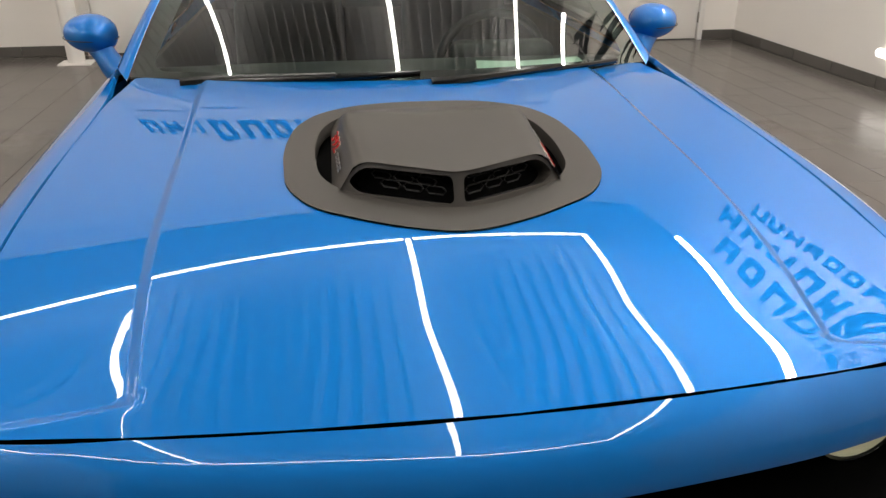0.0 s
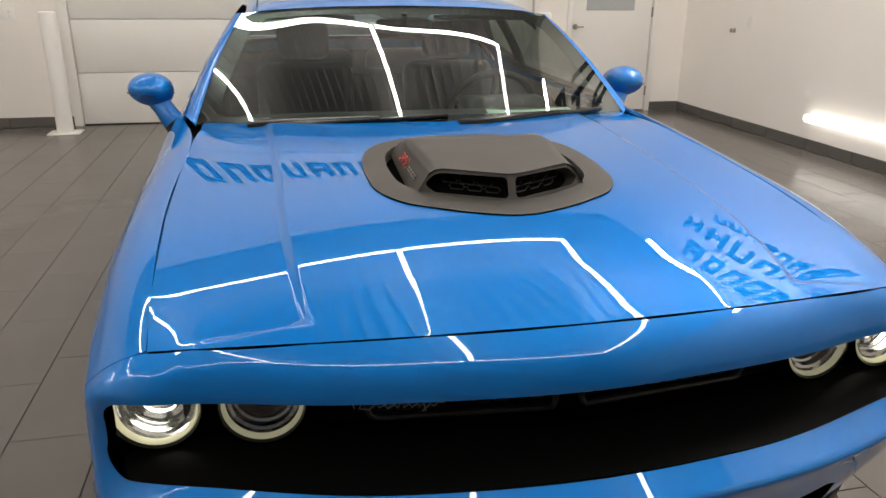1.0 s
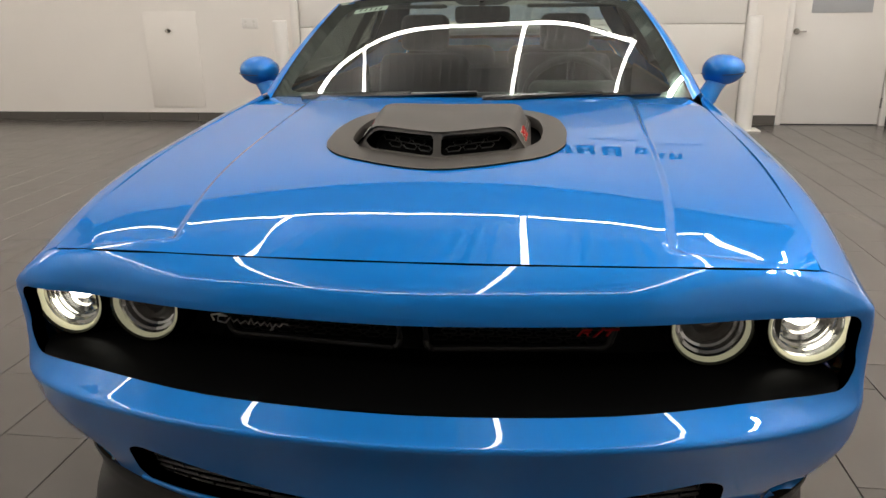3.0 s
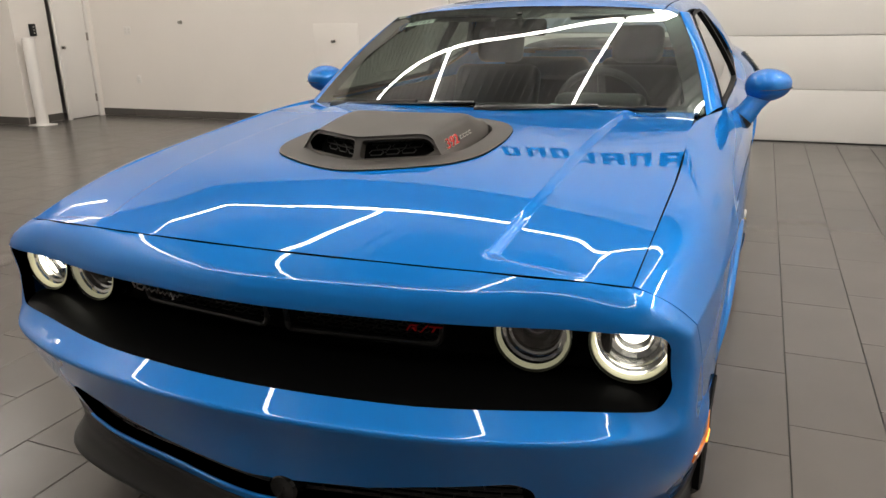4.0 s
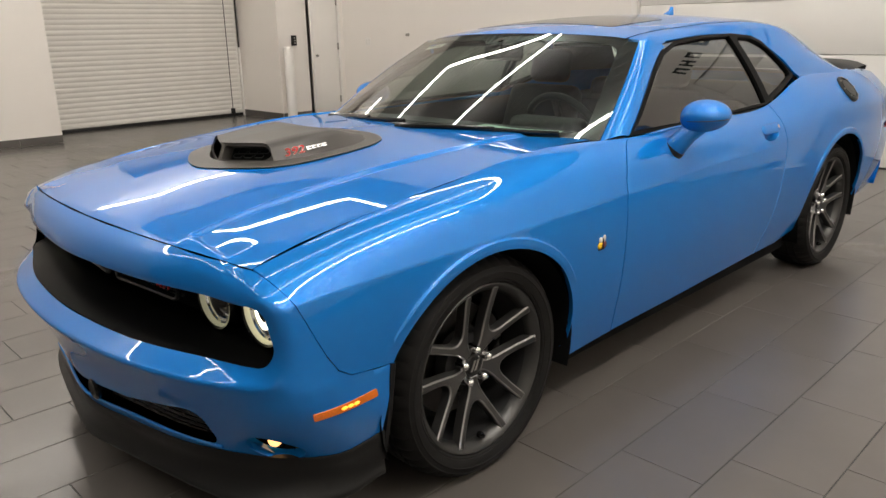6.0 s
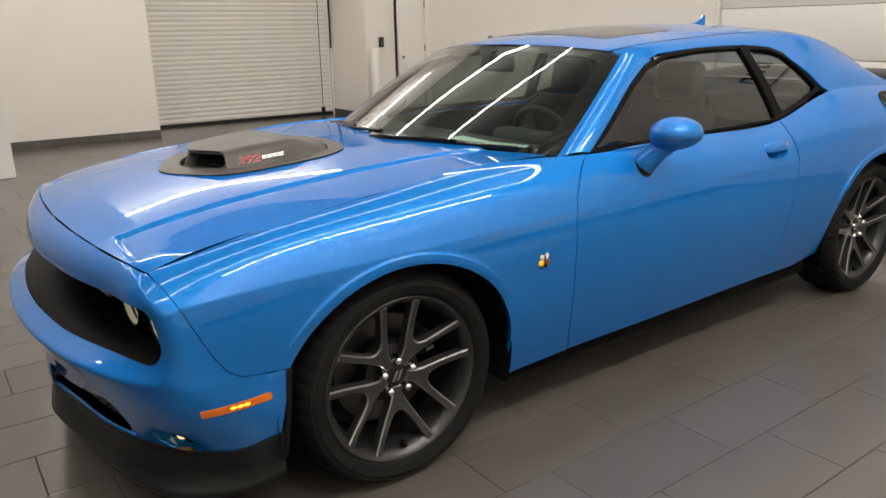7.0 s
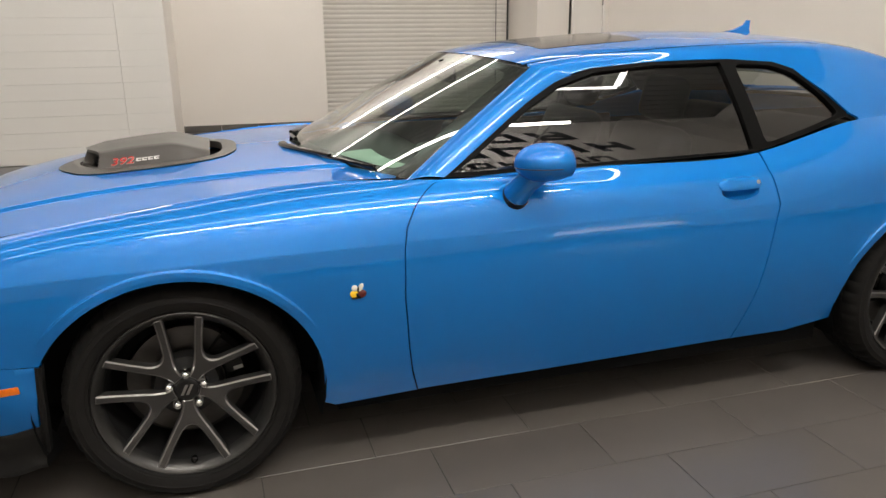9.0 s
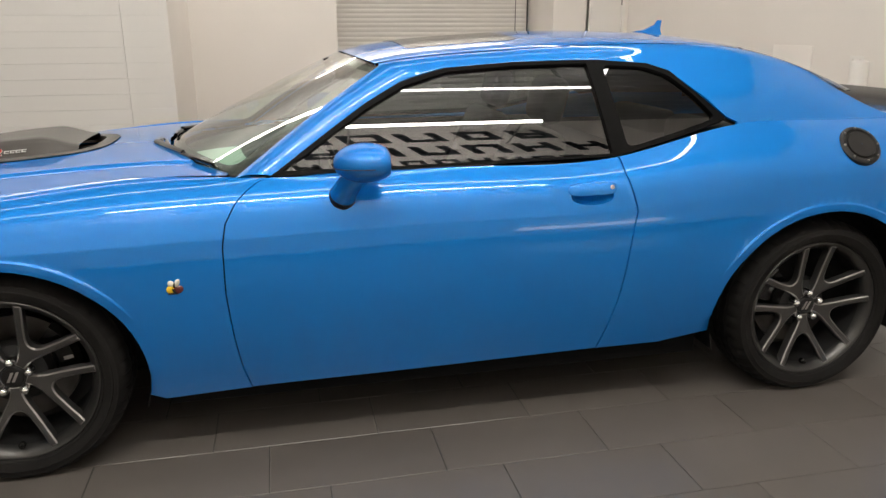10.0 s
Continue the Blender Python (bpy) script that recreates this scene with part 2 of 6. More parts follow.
def sheet(name, outline, fn, out, step, material, parent=None, label="", holes=(), thick=0.012, gap=0.0, flip=False, scale=(1, 1), edge=0.6, lines=()):
    """A curved panel: the outline in the plane (u, v) of the surface fn(u, v) -> (n, 3), with smooth normals and turned-in edges.
    out(points): vectors that lie on its outer side. lines: folds that the mesh follows. flip: the mirror image across the car's middle."""
    sc = np.array(scale, float)
    loops = [np.array(outline, float) * sc] + [np.array(h, float) * sc for h in holes]
    loops = [resample(l, step * edge) for l in loops]
    if gap:
        loops[0] = inset(loops[0], gap)
    lo, hi = loops[0].min(0), loops[0].max(0)
    gx, gy = np.meshgrid(np.arange(lo[0] + step / 2, hi[0], step), np.arange(lo[1] + step / 2, hi[1], step))
    grid = np.stack([gx.ravel(), gy.ravel()], 1)
    keep = inside(grid, loops[0])
    for h in loops[1:]:
        keep &= ~inside(grid, h)
    grid = grid[keep]
    border = np.vstack(loops)
    folds = []
    for l in lines:
        l = np.array(l, float) * sc
        q = [l[:1]]
        for a, b in zip(l, l[1:]):
            n = max(1, int(np.ceil(np.linalg.norm(b - a) / (step * 0.8))))
            q.append(a + (b - a) * (np.arange(1, n + 1) / n)[:, None])
        folds.append(np.vstack(q))
    border = np.vstack([border] + folds)
    near = np.full(len(grid), 9.0)
    for i in range(0, len(border), 200):
        near = np.minimum(near, np.linalg.norm(grid[:, None] - border[None, i:i + 200], axis=2).min(1))
    grid = grid[near > step * 0.45]
    pts = np.vstack([border, grid])
    edges, base = [], 0
    for l in loops:
        edges += [(base + i, base + (i + 1) % len(l)) for i in range(len(l))]
        base += len(l)
    for l in folds:
        edges += [(base + i, base + i + 1) for i in range(len(l) - 1)]
        base += len(l)
    v, _, f, orig, _, _ = geometry.delaunay_2d_cdt([Vector(q) for q in pts], edges, [], 0, 1e-7)
    v = np.array([tuple(q) for q in v])
    f = np.array([list(t) for t in f])
    mid = v[f].mean(1)
    ok = inside(mid, loops[0])
    for h in loops[1:]:
        ok &= ~inside(mid, h)
    f = f[ok]
    back = {o: i for i, os in enumerate(orig) for o in os}
    uv = v / sc
    e = 1e-4
    p = fn(uv[:, 0], uv[:, 1])
    du = fn(uv[:, 0] + e, uv[:, 1]) - fn(uv[:, 0] - e, uv[:, 1])
    dv = fn(uv[:, 0], uv[:, 1] + e) - fn(uv[:, 0], uv[:, 1] - e)
    n = np.cross(du, dv)
    n /= np.linalg.norm(n, axis=1)[:, None] + 1e-12
    n *= np.sign(np.sum(n * out(p), 1))[:, None]
    fn_ = np.cross(p[f[:, 1]] - p[f[:, 0]], p[f[:, 2]] - p[f[:, 0]])
    wrong = np.sum(fn_ * n[f[:, 0]], 1) < 0
    f[wrong] = f[wrong][:, ::-1]
    verts, norms, faces = [p], [n], [tuple(t) for t in f]
    base, off = 0, len(p)
    if thick:
        for l in loops:
            idx = np.array([back[base + i] for i in range(len(l))])
            k = len(l)
            pc = p[idx]
            t2 = np.roll(l, -1, 0) - np.roll(l, 1, 0)
            probe = l + np.stack([t2[:, 1], -t2[:, 0]], 1) / (np.linalg.norm(t2, axis=1)[:, None] + 1e-12) * step * 0.05
            isin = inside(probe, loops[0])
            for h in loops[1:]:
                isin &= ~inside(probe, h)
            side = (fn(probe[:, 0] / sc[0], probe[:, 1] / sc[1]) - pc) * np.where(isin, -1, 1)[:, None]
            side /= np.linalg.norm(side, axis=1)[:, None] + 1e-12
            verts += [pc, pc - n[idx] * thick]
            norms += [side + 0.3 * n[idx], side]
            for i in range(k):
                j = (i + 1) % k
                faces.append((off + i, off + j, off + k + j, off + k + i))
            off += 2 * k
            base += len(l)
    verts, norms = np.vstack(verts), np.vstack(norms)
    if flip:
        verts = verts * (-1, 1, 1)
        norms = norms * (-1, 1, 1)
        faces = [t[::-1] for t in faces]
    norms = norms / (np.linalg.norm(norms, axis=1)[:, None] + 1e-12)
    me = bpy.data.meshes.new(name)
    me.from_pydata([tuple(q) for q in verts], [], faces)
    me.polygons.foreach_set("use_smooth", [True] * len(me.polygons))
    me.update()
    me.normals_split_custom_set_from_vertices([tuple(q) for q in norms])
    me.materials.append(material)
    ob = new(name, me)
    if parent:
        ob.parent = parent
    if label:
        ob["label"] = label
    return ob


# ---- the car's surfaces: y runs backwards from the front axle, z up, x to the car's left ----
STATIONS = [-0.70, -0.40, 0.0, 0.45, 0.86, 1.5, 2.1, 2.6, 3.0, 3.5, 4.05]
SIDE_X = [
    [0.783, 0.797, 0.799, 0.790, 0.858, 0.864, 0.857, 0.808, 0.803, 0.785, 0.735],
    [0.806, 0.838, 0.846, 0.846, 0.875, 0.879, 0.879, 0.872, 0.870, 0.860, 0.800],
    [0.850, 0.889, 0.905, 0.912, 0.924, 0.928, 0.928, 0.937, 0.943, 0.933, 0.865],
    [0.896, 0.932, 0.954, 0.957, 0.958, 0.957, 0.956, 0.957, 0.962, 0.949, 0.877],
    [0.901, 0.936, 0.958, 0.961, 0.962, 0.961, 0.960, 0.961, 0.965, 0.952, 0.882],
    [0.905, 0.938, 0.959, 0.961, 0.962, 0.960, 0.960, 0.963, 0.967, 0.953, 0.890],
    [0.898, 0.928, 0.944, 0.935, 0.932, 0.929, 0.929, 0.938, 0.945, 0.930, 0.870],
    [0.870, 0.910, 0.912, 0.880, 0.882, 0.885, 0.885, 0.889, 0.895, 0.890, 0.840],
]
SIDE_Z = [
    [0.830, 0.896, 0.946, 0.986, 0.982, 0.992, 1.003, 1.100, 1.105, 1.100, 1.060],
    [0.821, 0.886, 0.932, 0.966, 0.966, 0.974, 0.982, 1.045, 1.055, 1.050, 1.000],
    [0.795, 0.850, 0.886, 0.904, 0.908, 0.914, 0.920, 0.955, 0.965, 0.960, 0.920],
    [0.750, 0.775, 0.789, 0.801, 0.808, 0.821, 0.826, 0.865, 0.880, 0.880, 0.860],
    [0.710, 0.730, 0.741, 0.752, 0.758, 0.770, 0.775, 0.810, 0.823, 0.823, 0.805],
    [0.650, 0.640, 0.640, 0.640, 0.620, 0.620, 0.620, 0.640, 0.650, 0.650, 0.650],
    [0.450, 0.450, 0.450, 0.430, 0.420, 0.420, 0.420, 0.430, 0.450, 0.450, 0.450],
    [0.250, 0.240, 0.235, 0.230, 0.243, 0.255, 0.265, 0.270, 0.275, 0.300, 0.330],
]
SIDE_XS = [Spline(STATIONS, r) for r in SIDE_X]
SIDE_ZS = [Spline(STATIONS, r) for r in SIDE_Z]
UPPER, LOWER = Spline([0, 1, 2, 3]), Spline([3, 3.3, 4, 5, 6])
FRONT_ARCH, REAR_ARCH = (0.0, 0.353, 0.432, 0.397), (2.95, 0.355, 0.447, 0.420)


def side(y, v):
    """The flank: v counts the lines from the top seam (0) over the shoulder and the crease (3) to the sill (6)."""
    y, v = np.asarray(y, float), np.asarray(v, float)
    xs = np.stack([s.at(y) for s in SIDE_XS], 1)
    zs = np.stack([s.at(y) for s in SIDE_ZS], 1)
    up = v <= 3
    x = np.where(up, UPPER.at(v, xs[:, :4]), LOWER.at(v, xs[:, 3:]))
    z = np.where(up, UPPER.at(v, zs[:, :4]), LOWER.at(v, zs[:, 3:]))
    for cy, cz, a, b in (FRONT_ARCH, REAR_ARCH):
        r = np.hypot((y - cy) / a, (z - cz) / b)
        x = x + (0.010 * (1 - smooth(r, 1.072, 1.094)) - 0.004 * (1 - smooth(r, 0.99, 1.045))) * smooth(z, 0.53, 0.66)
    return np.stack([x, y, z], 1)


def v_of(y, z):
    """The line of the flank at height z."""
    vs = np.linspace(0, 6, 241)
    p = side(np.full(241, float(y)), vs)[:, 2]
    return float(np.interp(-z, -p, vs))


def yz(points):
    return [(y, v_of(y, z)) for y, z in points]


def arch(spec, a0, a1, n=28):
    cy, cz, a, b = spec
    return [(cy + a * math.cos(radians(a0 + (a1 - a0) * i / n)), cz + b * math.sin(radians(a0 + (a1 - a0) * i / n))) for i in range(n + 1)]


def folds(spec, a0, a1, y0, y1):
    """Where a panel's mesh follows the arch lip and the crease."""
    cy, cz, a, b = spec
    rings = [yz(arch((cy, cz, a * k, b * k), a0, a1)) for k in (1.020, 1.045, 1.072, 1.083, 1.094)]
    return rings + [[(y, v) for y in np.linspace(y0, y1, 8)] for v in (0.45, 0.75, 1.0, 1.2, 1.4, 1.6, 1.8, 2.0, 2.25, 2.6, 2.955, 3.0, 3.045)]


PIVOT = -0.20
FRONT = [  # height, then plan points from the middle to the wheel arch
    (0.22, (0, -.864), (.25, -.824), (.50, -.772), (.66, -.706), (.76, -.640), (.815, -.585), (.85, -.535), (.875, -.475), (.893, -.386)),
    (0.30, (0, -.884), (.25, -.848), (.50, -.800), (.68, -.730), (.785, -.668), (.843, -.612), (.876, -.560), (.898, -.485), (.910, -.386)),
    (0.435, (0, -.906), (.25, -.891), (.50, -.848), (.72, -.783), (.830, -.730), (.893, -.676), (.922, -.600), (.933, -.50), (.932, -.386)),
    (0.552, (0, -.962), (.25, -.9485), (.50, -.908), (.72, -.836), (.843, -.766), (.905, -.694), (.931, -.60), (.938, -.50), (.938, -.386)),
    (0.590, (0, -.898), (.25, -.8845), (.50, -.844), (.72, -.780), (.837, -.738), (.902, -.684), (.928, -.60), (.938, -.50), (.937, -.386)),
    (0.757, (0, -.873), (.25, -.8565), (.50, -.820), (.72, -.770), (.842, -.742), (.902, -.680), (.922, -.60), (.927, -.50), (.929, -.386)),
    (0.80, (0, -.846), (.25, -.836), (.50, -.804), (.70, -.758), (.80, -.728), (.848, -.692), (.873, -.65), (.898, -.55), (.912, -.386)),
    (0.855, (0, -.799), (.30, -.784), (.50, -.757), (.70, -.705), (.770, -.676), (.807, -.641), (.841, -.584), (.865, -.48), (.880, -.386)),
]


def polar(x, y):
    return math.atan2(x, PIVOT - y), math.hypot(x, PIVOT - y)


def flank_x(y, z):
    """How wide the flank is at y and z."""
    vs = np.linspace(0, 6, 91)
    n = len(y)
    p = side(np.repeat(y, 91), np.tile(vs, n)).reshape(n, 91, 3)
    i = np.clip((p[:, :, 2] > z[:, None]).sum(1) - 1, 0, 89)
    k = np.arange(n)
    z0, z1, x0, x1 = p[k, i, 2], p[k, i + 1, 2], p[k, i, 0], p[k, i + 1, 0]
    t = np.clip((z0 - z) / (z0 - z1 + 1e-9), -0.5, 1.5)
    return x0 + (x1 - x0) * t


def along(points, n=36):
    """Points set evenly along a smooth curve through the given ones, mirrored at the middle."""
    p = np.array(points, float)
    flip = np.array([-1.0] + [1.0] * (p.shape[1] - 1))
    q = np.vstack([p[3:0:-1] * flip, p])
    d = np.concatenate([[0], np.cumsum(np.linalg.norm(np.diff(q, axis=0), axis=1))])
    at = np.linspace(d[3], d[-1], n)
    return np.stack([Spline(d, q[:, k]).at(at) for k in range(p.shape[1])], 1)


def eased(f):
    return math.sqrt(f * f + 0.0036) - 0.02


def level(points):
    fr = [polar(x, y) for x, y in points]
    return Spline([eased(f) for f, _ in fr], [r for _, r in fr])


LEVELS = [(zl, level(along(pp))) for zl, *pp in FRONT]
# the top level is drawn so that the surface runs through the hood's front seam
NOSE_EDGE = [(0, -0.800, 0.854), (0.30, -0.787, 0.852), (0.50, -0.766, 0.848), (0.70, -0.728, 0.838), (0.783, -0.703, 0.828), (0.9, -0.66, 0.81)]
def brow(s01):
    """How far the brow has drawn back from its lower edge (0) to the hood seam (1)."""
    return 0.2 * s01 + 0.1 * s01 ** 2 + 0.7 * s01 ** 3
knots = []
for x, y, z in along(NOSE_EDGE[:-1], 24):
    f, r = polar(x, y)
    low_r, s01 = float(LEVELS[5][1].at([eased(f)])[0]), (z - 0.757) / 0.098
    knots.append((eased(f), low_r + (r - low_r) / brow(s01)))
knots += [(eased(f), r) for f, r in (polar(*q) for q in FRONT[7][8:])]
LEVELS[7] = (0.855, Spline([f for f, _ in knots], [r for _, r in knots]))
NOSE_MID, NOSE_LO = Spline([l[0] for l in LEVELS[3:6]]), Spline([l[0] for l in LEVELS[:4]])


BUMPER_SEAM = [(-0.390, 0.522), (-0.45, 0.524), (-0.525, 0.530), (-0.562, 0.554), (-0.592, 0.60), (-0.622, 0.66), (-0.648, 0.72), (-0.672, 0.775), (-0.69, 0.808), (-0.699, 0.824)]
seam_at = np.linspace(0, len(BUMPER_SEAM) - 1, 46)
BUMPER_SEAM = [(float(np.interp(q, range(10), [p[0] for p in BUMPER_SEAM])), float(np.interp(q, range(10), [p[1] for p in BUMPER_SEAM]))) for q in seam_at]
SEAM_POINTS = [side(np.array([y]), np.array([v_of(y, z)]))[0] for y, z in BUMPER_SEAM]
SEAM_Z = [0.44] + [p[2] for p in SEAM_POINTS]
SEAM_F = [polar(0.935, -0.37)[0]] + [polar(p[0], p[1])[0] for p in SEAM_POINTS]


def nose_rows(r, z):
    mid = np.where(z > 0.552, NOSE_MID.at(z, r[:, 3:6]), NOSE_LO.at(z, r[:, :4]))
    s = (z - 0.757) / 0.098
    return np.where(z > 0.757, r[:, 5] + (r[:, 7] - r[:, 5]) * brow(s), mid)


def nose_plain(f, z):
    """The front end: f is the angle about a pivot behind it, z the height; the fold over the chin is rounded."""
    f, z = np.asarray(f, float), np.asarray(z, float)
    r = np.stack([s.at(np.sqrt(f * f + 0.0036) - 0.02) for _, s in LEVELS], 1)
    soft = sum(k * nose_rows(r, z + d) for k, d in ((0.1, -0.010), (0.2, -0.005), (0.4, 0), (0.2, 0.005), (0.1, 0.010)))
    w = smooth(z, 0.50, 0.53) * (1 - smooth(z, 0.570, 0.584))
    return nose_rows(r, z) * (1 - w) + soft * w


def nose(f, z, blend=True):
    """The front end as a surface; near the fender seams it runs into the flank."""
    f, z = np.asarray(f, float), np.asarray(z, float)
    r = nose_plain(f, z)
    if not blend:
        return np.stack([r * np.sin(f), PIVOT - r * np.cos(f), z], 1)
    a = np.abs(f)
    reach = np.interp(z, [0.56, 0.66, 0.80], [radians(11), radians(7), radians(5)])
    w = smooth((a - np.interp(z, SEAM_Z, SEAM_F)) / reach, -1, -0.05) * smooth(z, 0.40, 0.50) * (1 - smooth(z, 0.800, 0.846))
    m = w > 0
    if m.any():
        rr, aa, zz = r[m].copy(), a[m], z[m]
        for _ in range(6):
            rr = 0.4 * rr + 0.6 * flank_x(np.clip(PIVOT - rr * np.cos(aa), -0.75, -0.3), zz) / np.sin(aa)
        r[m] = r[m] * (1 - w[m]) + rr * w[m]
    return np.stack([r * np.sin(f), PIVOT - r * np.cos(f), z], 1)


HOOD_MID = Spline([-0.82, -0.80, -0.76, -0.70, -0.60, -0.436, -0.2, 0.0, 0.2, 0.45, 0.7], [0.842, 0.854, 0.872, 0.892, 0.917, 0.950, 0.978, 0.992, 1.002, 1.010, 1.014])
HOOD_EDGE = Spline([-0.80, -0.75, -0.70, -0.55, -0.40, -0.2, 0.0, 0.2, 0.45, 0.7], [0.790, 0.812, 0.831, 0.871, 0.896, 0.924, 0.946, 0.965, 0.982, 0.980])
CREASE = Spline([-0.75, -0.45, 0.0, 0.4, 0.7], [0.490, 0.518, 0.530, 0.545, 0.56])


def hood_z(x, y):
    x, y = np.abs(np.asarray(x, float)), np.asarray(y, float)
    mid, edge = HOOD_MID.at(y), HOOD_EDGE.at(y)
    q = x / 0.79
    z = mid - (mid - edge) * (0.35 * q ** 1.6 + 0.65 * q ** 2.4)
    c = CREASE.at(y)
    bump = 0.011 * (1 - smooth(x, c - 0.004, c + 0.022)) * smooth(y, -0.80, -0.70)
    front = 0.011 * (1 - smooth(y, -0.722, -0.700)) * smooth(y, -0.80, -0.72) * (1 - smooth(x, 0.55, 0.74))
    return z + np.maximum(bump, np.where(x > c, front, bump)) - 0.011 * smooth(y, -0.80, -0.70) * (1 - q ** 4)


HOOD_RAW = hood_z


def hood_z(x, y):
    """The hood's height, drawn to the bumper's edge along the front seam."""
    x, y = np.abs(np.asarray(x, float)), np.asarray(y, float)
    ye, ze = (np.interp(x, [q[0] for q in NOSE_EDGE], [q[k] for q in NOSE_EDGE]) for k in (1, 2))
    return HOOD_RAW(x, y) + (ze - HOOD_RAW(x, ye)) * (1 - smooth(y - ye, -0.02, 0.16))


def hood(x, y):
    return np.stack([x, y, hood_z(x, y)], 1)


ROOF_Z = Spline([1.10, 1.20, 1.33, 1.68, 2.0, 2.4, 2.62, 2.80, 3.0, 3.2, 3.4], [1.325, 1.360, 1.388, 1.421, 1.438, 1.436, 1.420, 1.388, 1.325, 1.235, 1.125])
BASE_Z = Spline([1.1, 1.5, 2.1, 2.36, 2.56, 2.7, 2.85, 3.0, 3.4], [0.985, 0.992, 1.003, 1.059] + [float(SIDE_ZS[0].at([y])[0]) - 0.002 for y in (2.56, 2.7, 2.85, 3.0, 3.4)])


def roof(y, s):
    """Roof, rail and rear pillar: s from the middle (0) over the rail (1) down to the belt (2)."""
    y, s = np.asarray(y, float), np.asarray(s, float)
    zc = ROOF_Z.at(y)
    zb = np.minimum(BASE_Z.at(y), zc - 0.02)
    h = np.clip((zc - zb) / 0.40, 0.02, 1.1)
    xb = 0.857 - 0.62 * (zb - 1.0) + 0.012 * smooth(y, 2.3, 2.7)
    low = smooth(y, 2.45, 2.65)
    xb = xb * (1 - low) + SIDE_XS[0].at(y) * low
    k = np.array([0, 0.3, 0.62, 0.86, 1.0, 1.12, 1.55, 2.0])
    xw = 0.602 + 0.02 * smooth(y, 2.3, 2.8)
    xs = [0 * y, xw * 0.42, xw * 0.80, xw * 0.965, xw + 0.018, xw + 0.045, 0, xb]
    zs = [zc, zc - 0.008 * h, zc - 0.030 * h, zc - 0.050 * h, zc - 0.073 * h, zc - 0.110 * h, 0, zb]
    xs[6], zs[6] = 0.52 * xs[5] + 0.48 * xb + 0.016, 0.52 * zs[5] + 0.48 * zb
    sp = Spline(k)
    return np.stack([sp.at(s, np.stack(xs, 1)), y, sp.at(s, np.stack(zs, 1))], 1)


def s_of(y, z):
    ss = np.linspace(0.6, 2, 281)
    p = roof(np.full(281, float(y)), ss)[:, 2]
    return float(np.interp(-z, -p, ss))


# the windscreen: u across (-1..1), w up (0..1)
WS_BASE_Y = Spline([-1, -0.6, 0, 0.6, 1], [0.755, 0.575, 0.475, 0.575, 0.755])
WS_BASE_Z = Spline([-1, -0.6, 0, 0.6, 1], [0.978, 0.998, 1.008, 0.998, 0.978])
WS_TOP_Y = Spline([-1, -0.6, 0, 0.6, 1], [1.262, 1.205, 1.180, 1.205, 1.262])
WS_TOP_Z = Spline([-1, -0.6, 0, 0.6, 1], [1.322, 1.345, 1.353, 1.345, 1.322])


def screen(u, w):
    u, w = np.asarray(u, float), np.asarray(w, float)
    x = u * (0.802 + (0.637 - 0.802) * w) + 0.012 * np.sign(u) * np.abs(u) ** 3 * np.sin(np.pi * np.clip(w, 0, 1))
    y = WS_BASE_Y.at(u) * (1 - w) + WS_TOP_Y.at(u) * w
    z = WS_BASE_Z.at(u) * (1 - w) + WS_TOP_Z.at(u) * w + 0.010 * np.sin(np.pi * np.clip(w, -0.2, 1.2))
    return np.stack([x, y, z], 1)


UPWARD = lambda p: np.tile((0, -0.2, 1.0), (len(p), 1))
OUTWARD = lambda p: np.stack([np.where(p[:, 0] >= 0, 1.0, -1.0), 0 * p[:, 0], 0 * p[:, 0] + 0.5], 1)
FORWARD = lambda p: np.stack([p[:, 0], p[:, 1] - PIVOT, 0 * p[:, 0] + 0.1], 1)

car = thing("car", "glossy bright blue two-door muscle coupe parked on tiles", "car")

# hood, with an opening for the scoop
HOOD_SEAM = [(-0.703, 0.783), (-0.55, 0.793), (-0.2, 0.800), (0.2, 0.793), (0.45, 0.784), (0.60, 0.776), (0.725, 0.778)]
RING = [(0, -0.440), (0.13, -0.398), (0.262, -0.318), (0.312, -0.225), (0.322, -0.05), (0.300, 0.095), (0.245, 0.185), (0.14, 0.232), (0, 0.238)]
ring_loop = RING + [(-x, y) for x, y in RING[-2:0:-1]]
ring_loop = rounded(ring_loop, 0.07, 5)
hood_rear = [(0.735, 0.735), (0.55, 0.592), (0.30, 0.492), (0, 0.455), (-0.30, 0.492), (-0.55, 0.592), (-0.735, 0.735)]
hood_front = [(-0.783, -0.703), (-0.70, -0.728), (-0.50, -0.766), (-0.30, -0.787), (0, -0.800), (0.30, -0.787), (0.50, -0.766), (0.70, -0.728), (0.783, -0.703)]
hood_loop = hood_front + [(x, y) for y, x in HOOD_SEAM[1:]] + hood_rear + [(-x, y) for y, x in HOOD_SEAM[:0:-1]]
hood_folds = []
for sg in (-1, 1):
    hood_folds += [[(sg * (float(CREASE.at([y])[0]) + d), y) for y in np.linspace(-0.690, 0.44, 30)] for d in (-0.004, 0.002, 0.009, 0.016, 0.022)]
    hood_folds += [[(sg * x, y) for x in np.linspace(0.535, 0.74, 8)] for y in (-0.724, -0.717, -0.711, -0.705, -0.699)]
sheet("hood", hood_loop, hood, UPWARD, 0.014, PAINT, car, holes=[inset(ring_loop, 0.004)], thick=0.018, gap=0.0022, lines=hood_folds)

